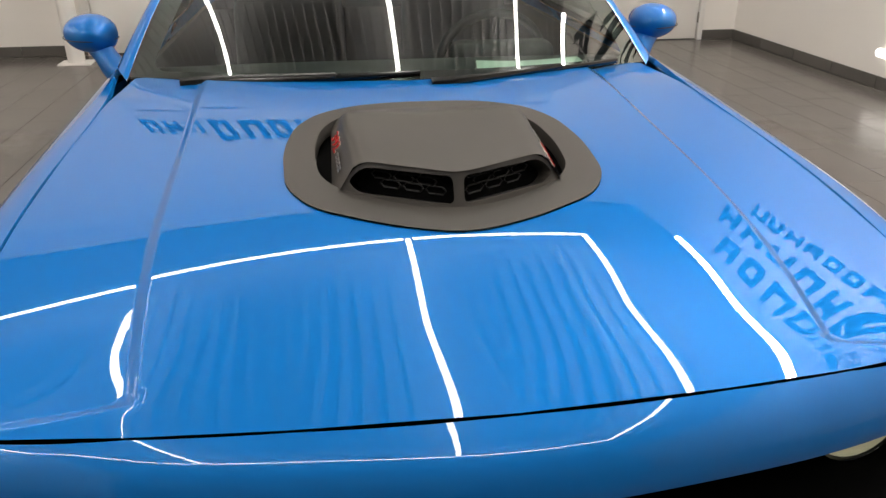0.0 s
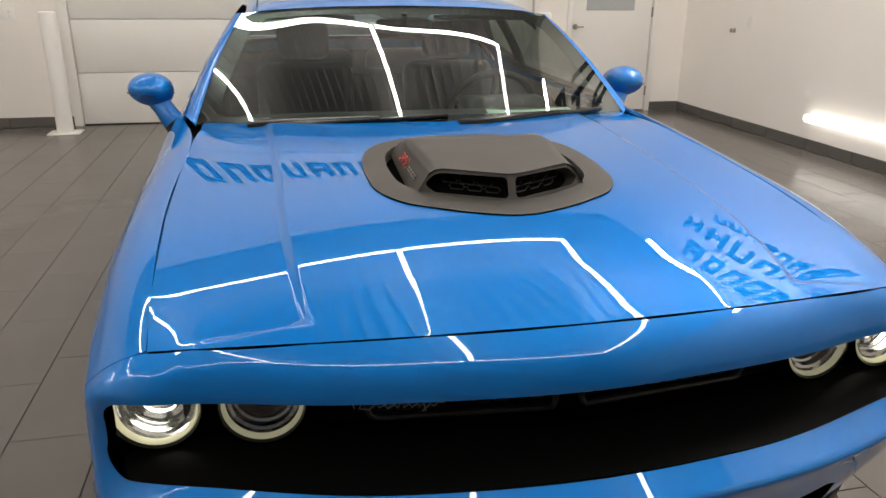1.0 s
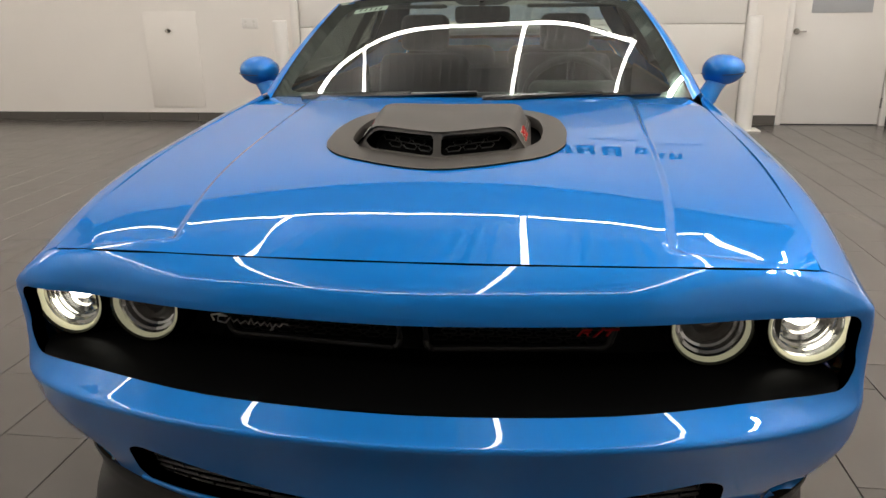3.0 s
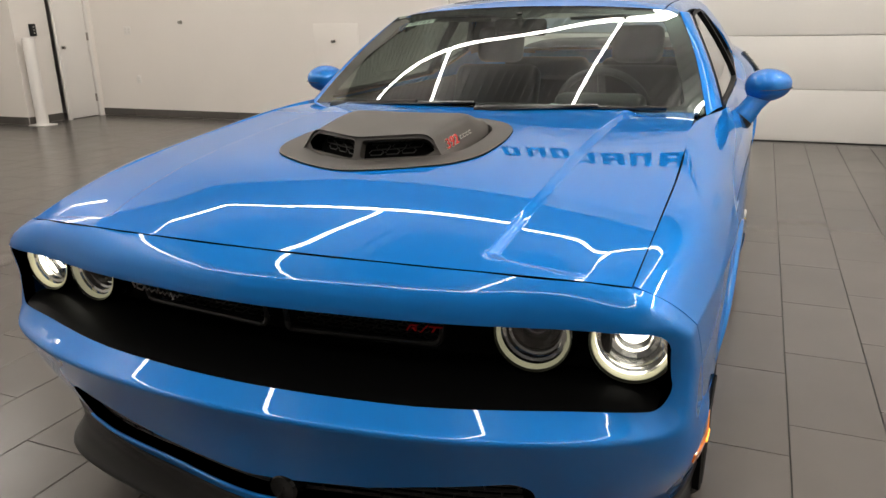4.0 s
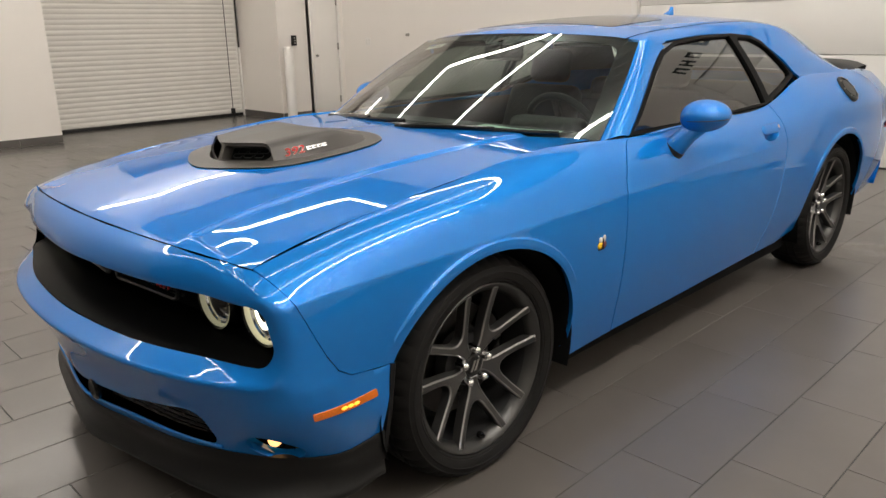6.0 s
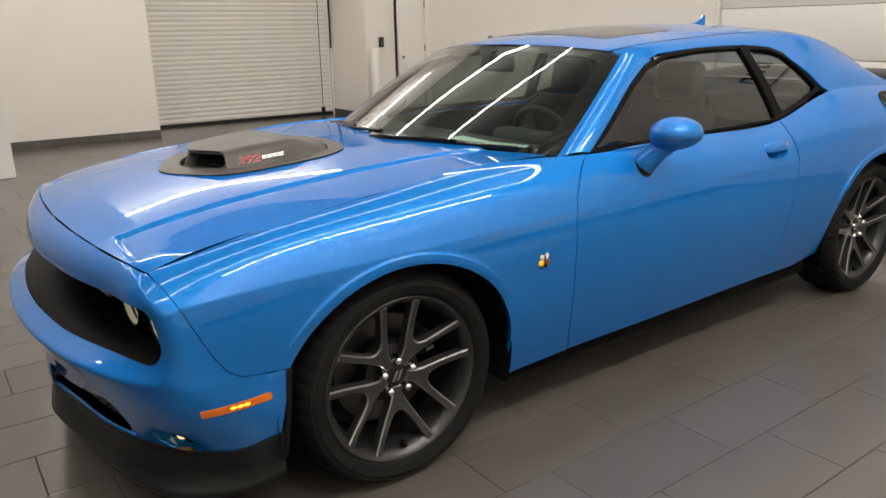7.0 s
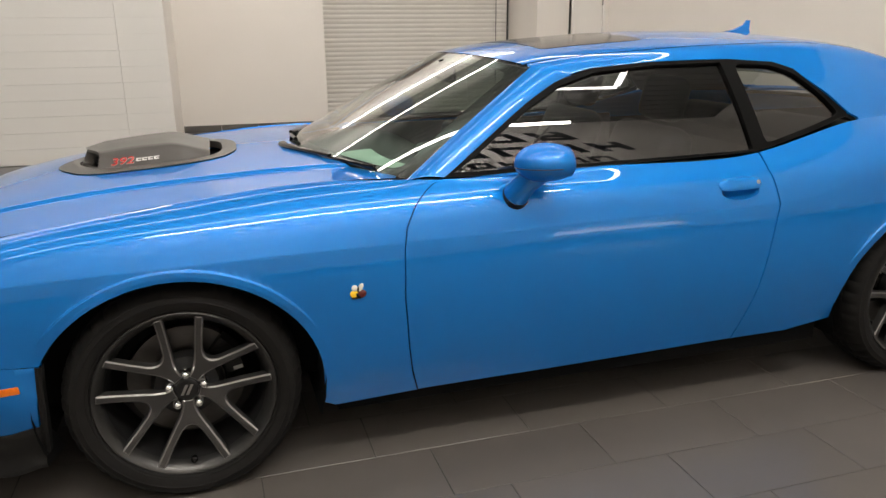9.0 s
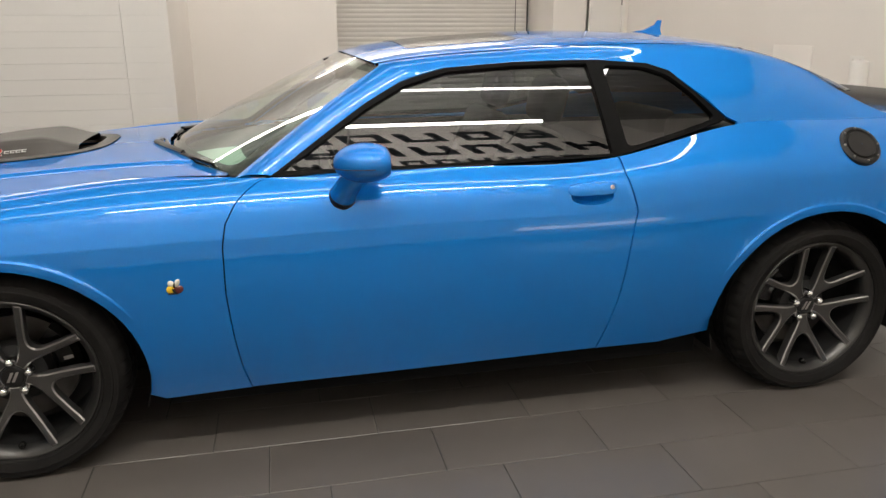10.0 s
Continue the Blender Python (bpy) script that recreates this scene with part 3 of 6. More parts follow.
# black strips added under the hood's gaps so that the seams look shaded
for sg in (-1, 1):
    pts = [Vector((sg * (float(np.interp(y, [q[0] for q in HOOD_SEAM], [q[1] for q in HOOD_SEAM])) + 0.0005), y, float(hood_z(np.array([0.79]), np.array([y]))[0]) - 0.016)) for y in np.linspace(-0.690, 0.60, 40)]
    part("hood_gap_strip", tube(pts, 0.0085, 8), TRIM, car, "black strip added to darken the hood gap")
part("hood_gap_strip", tube([Vector((x, float(np.interp(abs(x), [q[0] for q in NOSE_EDGE], [q[1] for q in NOSE_EDGE])) + 0.001, float(np.interp(abs(x), [q[0] for q in NOSE_EDGE], [q[2] for q in NOSE_EDGE])) - 0.017)) for x in np.linspace(-0.775, 0.775, 60)], 0.0085, 8), TRIM, car, "black strip added to darken the hood gap")

# front bumper with the brow over the lamps
def level_y(x, z):
    """How far forward the nose lies at x and z."""
    f = np.linspace(0, 1.35, 400)
    p = nose(f, np.full(400, z), False)
    return float(np.interp(x, p[:, 0], p[:, 1]))
def on_nose(x, z):
    return polar(x, level_y(x, z))[0], z
mouth = [on_nose(x, z) for x, z in rounded([(0, .757), (.45, .757), (.72, .757), (.856, .757), (.866, .632), (.848, .594), (.4, .588), (0, .587)], [0, 0, 0, .034, .035, .035, 0, 0])]
mouth = mouth + [(-f, z) for f, z in mouth[-2:0:-1]]
low = [on_nose(x, z) for x, z in rounded([(0, .352), (.28, .368), (.50, .410), (.590, .428), (.626, .410), (.630, .332), (.610, .306), (.40, .304), (.2, .300), (0, .294)], [0, 0, 0, .02, .02, .02, .02, 0, 0, 0])]
low = low + [(-f, z) for f, z in low[-2:0:-1]]
fog = [on_nose(0.782 + 0.064 * math.cos(a), 0.330 + 0.044 * math.sin(a)) for a in (2 * math.pi * i / 24 for i in range(24))]
fog_r = [(-f, z) for f, z in fog]
half = [(0, -.800, .854), (.30, -.787, .852), (.50, -.766, .848), (.70, -.728, .838), (.783, -.703, .828)] + [tuple(p) for p in SEAM_POINTS[::-1]]
half = [(polar(x, y)[0], z) for x, y, z in half]
lowend = [(polar(.92, -.405)[0], .44), (polar(.91, -.42)[0], .34), (polar(.90, -.43)[0], .22)]
edge_r = half + lowend
bumper_loop = [(-f, z) for f, z in edge_r[::-1]] + edge_r[1:]
sheet("front_bumper", bumper_loop, nose, FORWARD, 0.017, PAINT, car, holes=[mouth, low, fog, fog_r], thick=0.03, gap=0.0006, scale=(0.8, 1),
               lines=[[(f, z) for f in np.linspace(-1.02, 1.02, 12)] for z in (0.542, 0.547, 0.552, 0.557, 0.562)] + [[(0, 0.59), (0, 0.44)]])

# flanks
door_front = [(0.868, 0.981), (0.811, 0.962), (0.754, 0.915), (0.717, 0.852), (0.704, 0.777), (0.702, 0.622), (0.715, 0.461), (0.733, 0.334), (0.757, 0.244)]
door_rear = [(2.100, 1.001), (2.108, 0.952), (2.143, 0.822), (2.121, 0.683), (2.096, 0.490), (2.068, 0.359), (2.042, 0.266)]
fender_uv = [(y, 0.0) for y in (-0.700, -0.55, -0.4, -0.2, 0, 0.2, 0.45, 0.6, 0.66, 0.75)] + yz(door_front) + yz([(0.60, 0.236), (0.468, 0.231)]) \
    + yz(arch(FRONT_ARCH, -14, 157)) + yz(BUMPER_SEAM)
door_uv = [(y, 0.0) for y in np.linspace(0.87, 2.10, 12)] + yz(door_rear[1:]) + yz([(1.6, 0.258), (1.2, 0.250)]) + yz(door_front[::-1][:-1])
quarter_uv = [(y, 0.0) for y in (2.103, 2.25, 2.4, 2.56, 2.7, 2.9, 3.1, 3.4, 3.7, 4.04)] + yz([(4.04, 0.8), (4.04, 0.36), (3.6, 0.33), (3.42, 0.33)]) \
    + yz(arch(REAR_ARCH, -3, 187)) + yz([(2.3, 0.267)]) + yz(door_rear[:0:-1])
HANDLE = [(1.972 + 0.080 * math.cos(t) * (1 - 0.1 * math.sin(t)), 0.884 + 0.034 * math.sin(t)) for t in (2 * math.pi * i / 28 for i in range(28))]
for flip in (False, True):
    sheet("fender", fender_uv, side, OUTWARD, 0.0125, PAINT, car, thick=0.016, gap=0.0016, flip=flip, scale=(1, 0.13), lines=folds(FRONT_ARCH, 27, 146, -0.30, 0.66))
    door = sheet("door", door_uv, side, OUTWARD, 0.022, PAINT, car, holes=[yz(HANDLE)], thick=0.016, gap=0.0031, flip=flip, scale=(1, 0.13), lines=[[(y, v) for y in np.linspace(y0, 2.12 if v > 2 else 2.09, 12)] for y0, v in ((0.88, 0.45), (0.85, 0.75), (0.83, 1.0), (0.81, 1.2), (0.80, 1.4), (0.79, 1.6), (0.77, 1.8), (0.77, 2.0), (0.75, 2.25), (0.74, 2.6), (0.73, 2.955), (0.73, 3.0), (0.73, 3.045))])
    sheet("rear_quarter", quarter_uv, side, OUTWARD, 0.017, PAINT, car, thick=0.016, gap=0.0023, flip=flip, scale=(1, 0.13), lines=folds(REAR_ARCH, 26, 154, 2.17, 3.9))

# roof, pillars and glass
WINDOW = [(0.866, 0.984), (1.076, 0.985), (1.296, 0.989), (1.697, 0.996), (2.10, 1.004), (2.358, 1.061), (2.493, 1.097), (2.552, 1.112), (2.560, 1.127), (2.485, 1.199),
          (2.369, 1.293), (2.283, 1.320), (2.082, 1.334), (1.752, 1.330), (1.497, 1.313), (1.328, 1.269), (1.202, 1.204), (1.079, 1.126), (0.979, 1.059), (0.890, 0.998)]


def pane(y, z):
    """The plane in which the side windows lie, slightly bowed."""
    return np.stack([0.857 - 0.62 * (z - 1.0) - 0.012 * ((y - 1.75) / 0.9) ** 2 * (z > 0) + 0.50 * (z - 1.0) * (1.34 - z), y, z], 1)


ROOF_TOP_S = 0.84
front_edge = [(float(WS_TOP_Y.at(u)) + 0.006, s) for u, s in ((0, 0), (0.3, 0.22), (0.6, 0.47), (0.8, 0.68), (0.93, ROOF_TOP_S))]
roof_half = front_edge + [(1.6, ROOF_TOP_S), (2.1, ROOF_TOP_S), (2.5, ROOF_TOP_S), (2.72, ROOF_TOP_S), (2.76, 0.6), (2.78, 0.3), (2.785, 0)]


def both(y, s):
    p = roof(y, np.abs(s))
    return p * np.stack([np.where(np.asarray(s) < 0, -1, 1), np.ones(len(p)), np.ones(len(p))], 1)


roof_loop = roof_half + [(y, -s) for y, s in roof_half[-2:0:-1]]
ROOF = sheet("roof", roof_loop, both, UPWARD, 0.035, PAINT, car, thick=0.012, gap=0.002, scale=(1, 0.62))
sunroof = [(y, s) for y, s in rounded([(1.40, -0.52), (1.40, 0.52), (1.85, 0.52), (1.85, -0.52)], 0.05)]
def raised(fn, d):
    def f(a, b):
        p = fn(a, b)
        return p + np.array((0, 0, d))
    return f
sheet("sunroof_panel", sunroof, raised(both, 0.0015), UPWARD, 0.05, GLOSSBLACK, ROOF, "dark glass sunroof panel", thick=0.01, scale=(1, 0.62))

rail_top = [(1.272, ROOF_TOP_S + 0.012), (1.6, ROOF_TOP_S + 0.012), (2.1, ROOF_TOP_S + 0.012), (2.5, ROOF_TOP_S + 0.012), (2.72, ROOF_TOP_S + 0.012)]
rail_rear = [(2.86, 0.90), (3.02, 1.05), (3.16, 1.35), (3.30, 1.75), (3.36, 1.99)]
rail_base = [(3.2, 2.0), (3.0, 2.0), (2.8, 2.0), (2.62, 2.0)]
win_top = [(y, s_of(y, z)) for y, z in WINDOW[8:16]] + [(1.30, s_of(1.30, 1.262)), (1.262, s_of(1.262, 1.30))]
rail_loop = rail_top + rail_rear + rail_base + win_top
back_loop = [(2.80, 0), (2.795, 0.3), (2.775, 0.6), (2.74, 0.82), (2.86, 0.88), (3.02, 1.0), (3.16, 1.2), (3.22, 1.0), (3.26, 0.6), (3.28, 0)]
back_loop = back_loop + [(y, -s) for y, s in back_loop[-2:0:-1]]
sheet("rear_window", back_loop, both, UPWARD, 0.05, REARGLASS, car, "dark tinted rear window", thick=0.006, scale=(1, 0.62))


def win_edge(t):
    q = [(0.872, 0.986), (0.890, 0.998), (0.979, 1.059), (1.079, 1.126), (1.202, 1.204), (1.328, 1.269), (1.40, 1.292)]
    ys, zs = np.interp(t, np.linspace(0, 1, 7), [a for a, _ in q]), np.interp(t, np.linspace(0, 1, 7), [b for _, b in q])
    return pane(ys, zs)


PILLAR_A = Spline(np.linspace(0, 1, 7), win_edge(np.linspace(0, 1, 7))[:, 0])
PILLAR_B = Spline(np.linspace(0, 1, 7), win_edge(np.linspace(0, 1, 7))[:, 1])
PILLAR_C = Spline(np.linspace(0, 1, 7), win_edge(np.linspace(0, 1, 7))[:, 2])


def pillar(a, w):
    a, w = np.asarray(a, float), np.asarray(w, float)
    e0 = screen(np.ones(len(a)), w)
    e1 = np.stack([PILLAR_A.at(w), PILLAR_B.at(w), PILLAR_C.at(w)], 1)
    b = 4 * a * (1 - a)
    return e0 * (1 - a)[:, None] + e1 * a[:, None] + (b * 0.016)[:, None] * np.array((0.62, -0.45, 0.62))


def frame_ring(fn, d):
    def f(y, z):
        return fn(y, z) + np.array((d * 0.85, 0, d * 0.5))
    return f


door_glass = [(0.905, 0.998), (1.296, 1.000), (1.697, 1.006), (2.080, 1.012), (2.040, 1.322), (1.752, 1.318), (1.504, 1.300), (1.345, 1.257), (1.202, 1.184), (1.080, 1.107), (0.985, 1.044)]
quarter_glass = [(2.142, 1.030), (2.36, 1.080), (2.522, 1.122), (2.45, 1.204), (2.358, 1.278), (2.266, 1.307), (2.098, 1.316)]
quarter_glass = rounded(quarter_glass, 0.03, 3)
for flip in (False, True):
    sheet("roof_rail", rail_loop, roof, OUTWARD, 0.035, PAINT, car, thick=0.012, gap=0.001, flip=flip, scale=(1, 0.42))
    sheet("windscreen_pillar", [(0, -0.02), (1, 0.0), (1, 0.25), (1, 0.5), (1, 0.75), (1, 1), (0, 1), (0, 0.75), (0, 0.5), (0, 0.25)], pillar, OUTWARD, 0.03, PAINT, car, thick=0.014, flip=flip, scale=(0.12, 0.6))
    sheet("side_window_trim", WINDOW, frame_ring(pane, 0.004), OUTWARD, 0.03, TRIM, car, "black rubber window surround", holes=[door_glass, quarter_glass], thick=0.03, flip=flip)
    g = inset(np.array(door_glass), -0.01)
    sheet("side_window", g, frame_ring(pane, -0.008), OUTWARD, 0.06, SIDEGLASS, car, "tinted door window", thick=0.004, flip=flip)
    g = inset(np.array(quarter_glass), -0.01)
    sheet("side_window", g, frame_ring(pane, -0.008), OUTWARD, 0.06, SIDEGLASS, car, "tinted quarter window", thick=0.004, flip=flip)

WS = sheet("windscreen", [(-1, 0), (-0.6, 0), (0, 0), (0.6, 0), (1, 0), (1, 0.5), (1, 1), (0, 1), (-1, 1), (-1, 0.5)], screen, UPWARD, 0.05, WSGLASS, car, "large clear curved windscreen", thick=0.006, scale=(0.75, 0.6))
frit = rounded([(-0.925, 0.055), (0.925, 0.055), (0.89, 0.935), (0.18, 0.945), (0.13, 0.89), (-0.13, 0.89), (-0.18, 0.945), (-0.89, 0.935)], [0.08, 0.08, 0.10, 0.03, 0.03, 0.03, 0.03, 0.10])
sheet("shade_band", [(-0.995, 0), (-0.6, 0), (0, 0), (0.6, 0), (0.995, 0), (0.995, 0.5), (0.995, 0.995), (0, 0.995), (-0.995, 0.995), (-0.995, 0.5)], raised(screen, -0.007), UPWARD, 0.06, GLOSSBLACK, WS,
      "black printed border", holes=[frit], thick=0.003, scale=(0.75, 0.6))

for sg in (-1, 1):
    part("pillar_joint", tube([side(np.array([y]), np.array([0.0]))[0] * np.array((sg, 1, 1)) + np.array((-0.0055 * sg, 0, -0.001)) for y in np.linspace(2.60, 3.40, 20)], 0.006, 8), PAINT, car)

# cowl and wipers
def cowl(u, w):
    u, w = np.asarray(u, float), np.asarray(w, float)
    hy = np.interp(np.abs(u) * 0.80, [0, 0.30, 0.55, 0.70, 0.80], [0.440, 0.474, 0.568, 0.668, 0.72])
    x = u * 0.79
    y = hy * (1 - w) + (WS_BASE_Y.at(u) + 0.03) * w
    z = WS_BASE_Z.at(u) - 0.040 + 0.022 * w - 0.040 * np.sin(np.pi * np.clip(w, 0, 1))
    return np.stack([x, y, z], 1)
sheet("cowl_panel", [(-1, 0), (-0.5, 0), (0, 0), (0.5, 0), (1, 0), (1, 1), (0.5, 1), (0, 1), (-0.5, 1), (-1, 1)], cowl, UPWARD, 0.04, SATIN, car, "black plastic cowl", thick=0.02, scale=(0.8, 0.12))
for u0, u1, w1 in ((0.12, 0.84, 0.010), (-0.72, 0.04, 0.014)):
    us = np.linspace(u0, u1, 9)
    ws = np.linspace(-0.03, w1, 9)
    pts = screen(us, ws) + np.array((0, -0.008, 0.011))
    bm = tube(pts, 0.008, 8)
    add_tube(bm, screen(us, ws) + np.array((0, -0.004, 0.006)), 0.006, 6)
    base = screen(np.array([u0 - 0.05]), np.array([-0.05]))[0]
    a0 = Vector(base) + Vector((0, -0.02, 0.012))
    add_tube(bm, [a0, a0 + Vector((0.10, 0.0, 0.012)), Vector(pts[5]) + Vector((0, 0, 0.006))], 0.010, 8, radii=[0.022, 0.014, 0.009])
    part("wiper", bm, GLOSSBLACK, car)

# dark boxes added behind the panel gaps, standing in for the shade there
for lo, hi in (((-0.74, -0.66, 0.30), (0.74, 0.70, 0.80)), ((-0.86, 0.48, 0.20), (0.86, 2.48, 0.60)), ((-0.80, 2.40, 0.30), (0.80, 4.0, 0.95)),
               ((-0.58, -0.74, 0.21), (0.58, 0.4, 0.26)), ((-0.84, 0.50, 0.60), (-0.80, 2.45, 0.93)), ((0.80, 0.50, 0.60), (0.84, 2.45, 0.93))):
    part("gap_block", box(lo, hi, 0.004), DARK, car, "dark box added to keep the panel gaps dark")

# nose fittings
def nose_in(d):
    def f(a, z):
        p = nose(a, z, d < 0)
        n = np.stack([np.sin(a), -np.cos(a), 0 * a], 1)
        return p - n * d
    return f
def shelf(a, w):
    """The black shelf that runs inwards from the bumper's lip."""
    p0, p1 = nose(a, np.full(len(a), 0.589), False), nose_in(0.165)(a, np.full(len(a), 0.66))
    p1[:, 2] = 0.628
    return p0 * (1 - w)[:, None] + p1 * w[:, None] + np.array((0, 0, 0.012)) * np.sin(np.pi * w)[:, None]
F1 = polar(0.88, level_y(0.88, 0.66))[0]
sheet("grille_shelf", [(-F1, 0), (0, 0), (F1, 0), (F1, 1), (0, 1), (-F1, 1)], shelf, UPWARD, 0.04, SHELF, car, "satin black shelf under the lamps", thick=0, scale=(0.8, 0.13))
sheet("grille_backing", [(-F1, 0.60), (F1, 0.60), (F1, 0.80), (-F1, 0.80)], nose_in(0.160), FORWARD, 0.05, DARK, car, "black grille backing", thick=0, scale=(0.8, 1))
def at_nose(x, z, d=0.0):
    f = polar(x, level_y(abs(x), z))[0]
    return Vector(nose_in(d)(np.array([f]), np.array([z]))[0])
for sg in (-1, 1):
    loop = rounded([(0.032, 0.660), (0.455, 0.668), (0.470, 0.738), (0.032, 0.742)], 0.02, 4)
    part("grille_frame", tube([at_nose(sg * x, z - 0.008, 0.100) for x, z in loop], 0.0070, 8, True), GRILLE, car, "thin black grille frame")
    bm = bmesh.new()
    for j, z in enumerate((0.672, 0.686, 0.700, 0.714, 0.728)):
        for i in range(9):
            x0 = 0.045 + i * 0.047 + (0.023 if j % 2 else 0)
            if x0 + 0.04 < 0.462:
                add_tube(bm, [at_nose(sg * x, z + dz - 0.008, 0.130) for x, dz in ((x0, 0), (x0 + 0.006, 0.005), (x0 + 0.036, 0.005), (x0 + 0.042, 0), (x0 + 0.036, -0.005), (x0 + 0.006, -0.005))], 0.0022, 4, True)
    part("grille_mesh", bm, GRILLE, car, "black mesh of flat hexagons")
# emblem shapes on the grille
q = [(0, 0.2), (-0.02, 0.75), (0.12, 1.0), (0.2, 0.82), (0.08, 0.75), (0.05, 0.2), (0.16, 0.1), (0.24, 0.7), (0.27, 0.25), (0.33, 0.55), (0.36, 0.15), (0.44, 0.5), (0.47, 0.15), (0.52, 0.8),
     (0.54, 0.15), (0.60, 0.5), (0.63, 0.12), (0.69, 0.5), (0.72, 0.12), (0.76, 0.5), (0.79, -0.2), (0.75, -0.3), (0.84, 0.4), (0.88, 0.12), (0.93, 0.5), (1.0, 0.42)]
part("script_emblem", tube([at_nose(-0.475 + 0.185 * a, 0.686 + 0.024 * b, 0.080) for a, b in q], 0.0021, 6), STEEL, car, "silver script emblem")
bm = bmesh.new()
for x0, x1, sl, z0, z1 in ((0.343, 0.347, 0.012, 0.684, 0.706), (0.354, 0.372, 0.002, 0.702, 0.706), (0.356, 0.366, 0.004, 0.693, 0.697), (0.364, 0.368, -0.003, 0.684, 0.695), (0.376, 0.380, 0.020, 0.680, 0.709), (0.404, 0.408, 0.008, 0.684, 0.702), (0.400, 0.430, 0.002, 0.702, 0.706)):
    z0, z1 = 0.702 + (z0 - 0.695) * 0.72, 0.702 + (z1 - 0.695) * 0.72
    c = [at_nose(x + 0.026, z, 0.078) for x, z in ((x0, z0), (x1, z0), (x1 + sl, z1), (x0 + sl, z1))]
    vs = [bm.verts.new(p) for p in c] + [bm.verts.new(p + Vector((0, 0.006, 0))) for p in c]
    for t in ((0, 1, 2, 3), (7, 6, 5, 4), (0, 4, 5, 1), (1, 5, 6, 2), (2, 6, 7, 3), (3, 7, 4, 0)):
        bm.faces.new([vs[i] for i in t])
part("red_emblem", bm, REDPAINT, car, "slanted red emblem")

FACE = Matrix.Rotation(radians(90), 4, "X")  # a lathe's axis turned to face forwards
def lamp(x, y, z, lit, size):
    """A deep black trumpet, the glowing ring, a stepped bowl and the lens."""
    m = Matrix.Translation((x, y, z)) @ Matrix.Rotation(radians(3 if x > 0 else -3), 4, "Z") @ FACE @ Matrix.Diagonal((size, size, 1, 1))
    body = part("headlamp", lathe([(0.118, -0.09), (0.114, -0.035), (0.1105, -0.026), (0.106, -0.030), (0.102, -0.012), (0.0985, 0.002), (0.0955, 0.005), (0.0925, 0.001), (0.092, -0.02)], 48, m), GLOSSBLACK, car, "round headlamp with a glowing ring")
    part("light_ring", lathe([(0.0915, -0.012), (0.0905, -0.001), (0.088, 0.002), (0.0850, -0.001), (0.082, -0.014)], 48, m), RINGLIT, body, "lit pale yellow ring")
    part("reflector", lathe([(0.0825, -0.012), (0.0790, -0.018), (0.071, -0.020), (0.069, -0.034), (0.063, -0.036), (0.060, -0.050), (0.047, -0.056), (0.045, -0.050), (0.042, -0.058), (0.002, -0.068)], 44, m), REFLECT if lit else CHROME, body, "stepped chrome reflector bowl")
    up = m @ Matrix.Translation((0, 0.016, 0))
    if lit:
        part("lamp_bulb", lathe([(0.036, -0.046), (0.029, -0.033), (0.013, -0.028), (0.001, -0.027)], 24, up), LAMPWHITE, body, "lit white lamp")
    else:
        part("projector_lens", lathe([(0.036, -0.044), (0.030, -0.030), (0.015, -0.023), (0.001, -0.021)], 28, up), PURPLE, body, "dark violet projector lens")
        part("lens_collar", lathe([(0.060, -0.050), (0.055, -0.026), (0.049, -0.020), (0.041, -0.024), (0.037, -0.046)], 36, m @ Matrix.Translation((0, 0.008, 0))), GLOSSBLACK, body, "black collar round the lens")
    part("lens", lathe([(0.093, 0.003), (0.075, 0.013), (0.045, 0.019), (0.001, 0.021)], 36, m), LENS, body, "clear lens")
for sg in (-1, 1):
    lamp(sg * 0.784, -0.688, 0.706, True, 0.86)
    lamp(sg * 0.592, -0.713, 0.706, False, 0.83)

# lower grille, fog lamps, splitter, side markers
sheet("lower_grille", [(-f, z) for f, z in [on_nose(0.80, 0.18), on_nose(0.80, 0.50)]] + [on_nose(0.80, 0.50), on_nose(0.80, 0.18)], nose_in(0.075), FORWARD, 0.05, DARK, car, "black lower grille", thick=0, scale=(0.8, 1))
bm = bmesh.new()
for j in range(8):
    z = 0.310 + j * 0.020
    add_tube(bm, [at_nose(x, z, 0.040) for x in np.linspace(-0.62, 0.62, 27)], 0.0042, 5)
for i in range(36):
    x = -0.6125 + i * 0.035
    for j in range(4):
        z = 0.310 + (2 * j + i % 2) * 0.020
        add_tube(bm, [at_nose(x, z, 0.039), at_nose(x, z + 0.020, 0.039)], 0.0032, 4)
part("grille_mesh", bm, GRILLE, car, "black mesh of the lower grille")
part("bumper_lip", tube([at_nose(x, 0.291 + 0.010 * min(1.0, abs(x) / 0.4), -0.002) for x in np.linspace(-0.63, 0.63, 41)], 0.0055, 10), PAINT, car)
p = at_nose(0.08, 0.332, 0.010)
part("sensor", lathe([(0.036, -0.03), (0.036, 0.012), (0.030, 0.018), (0.022, 0.016), (0.001, 0.012)], 24, Matrix.Translation(p) @ FACE), GLOSSBLACK, car, "round black radar sensor")
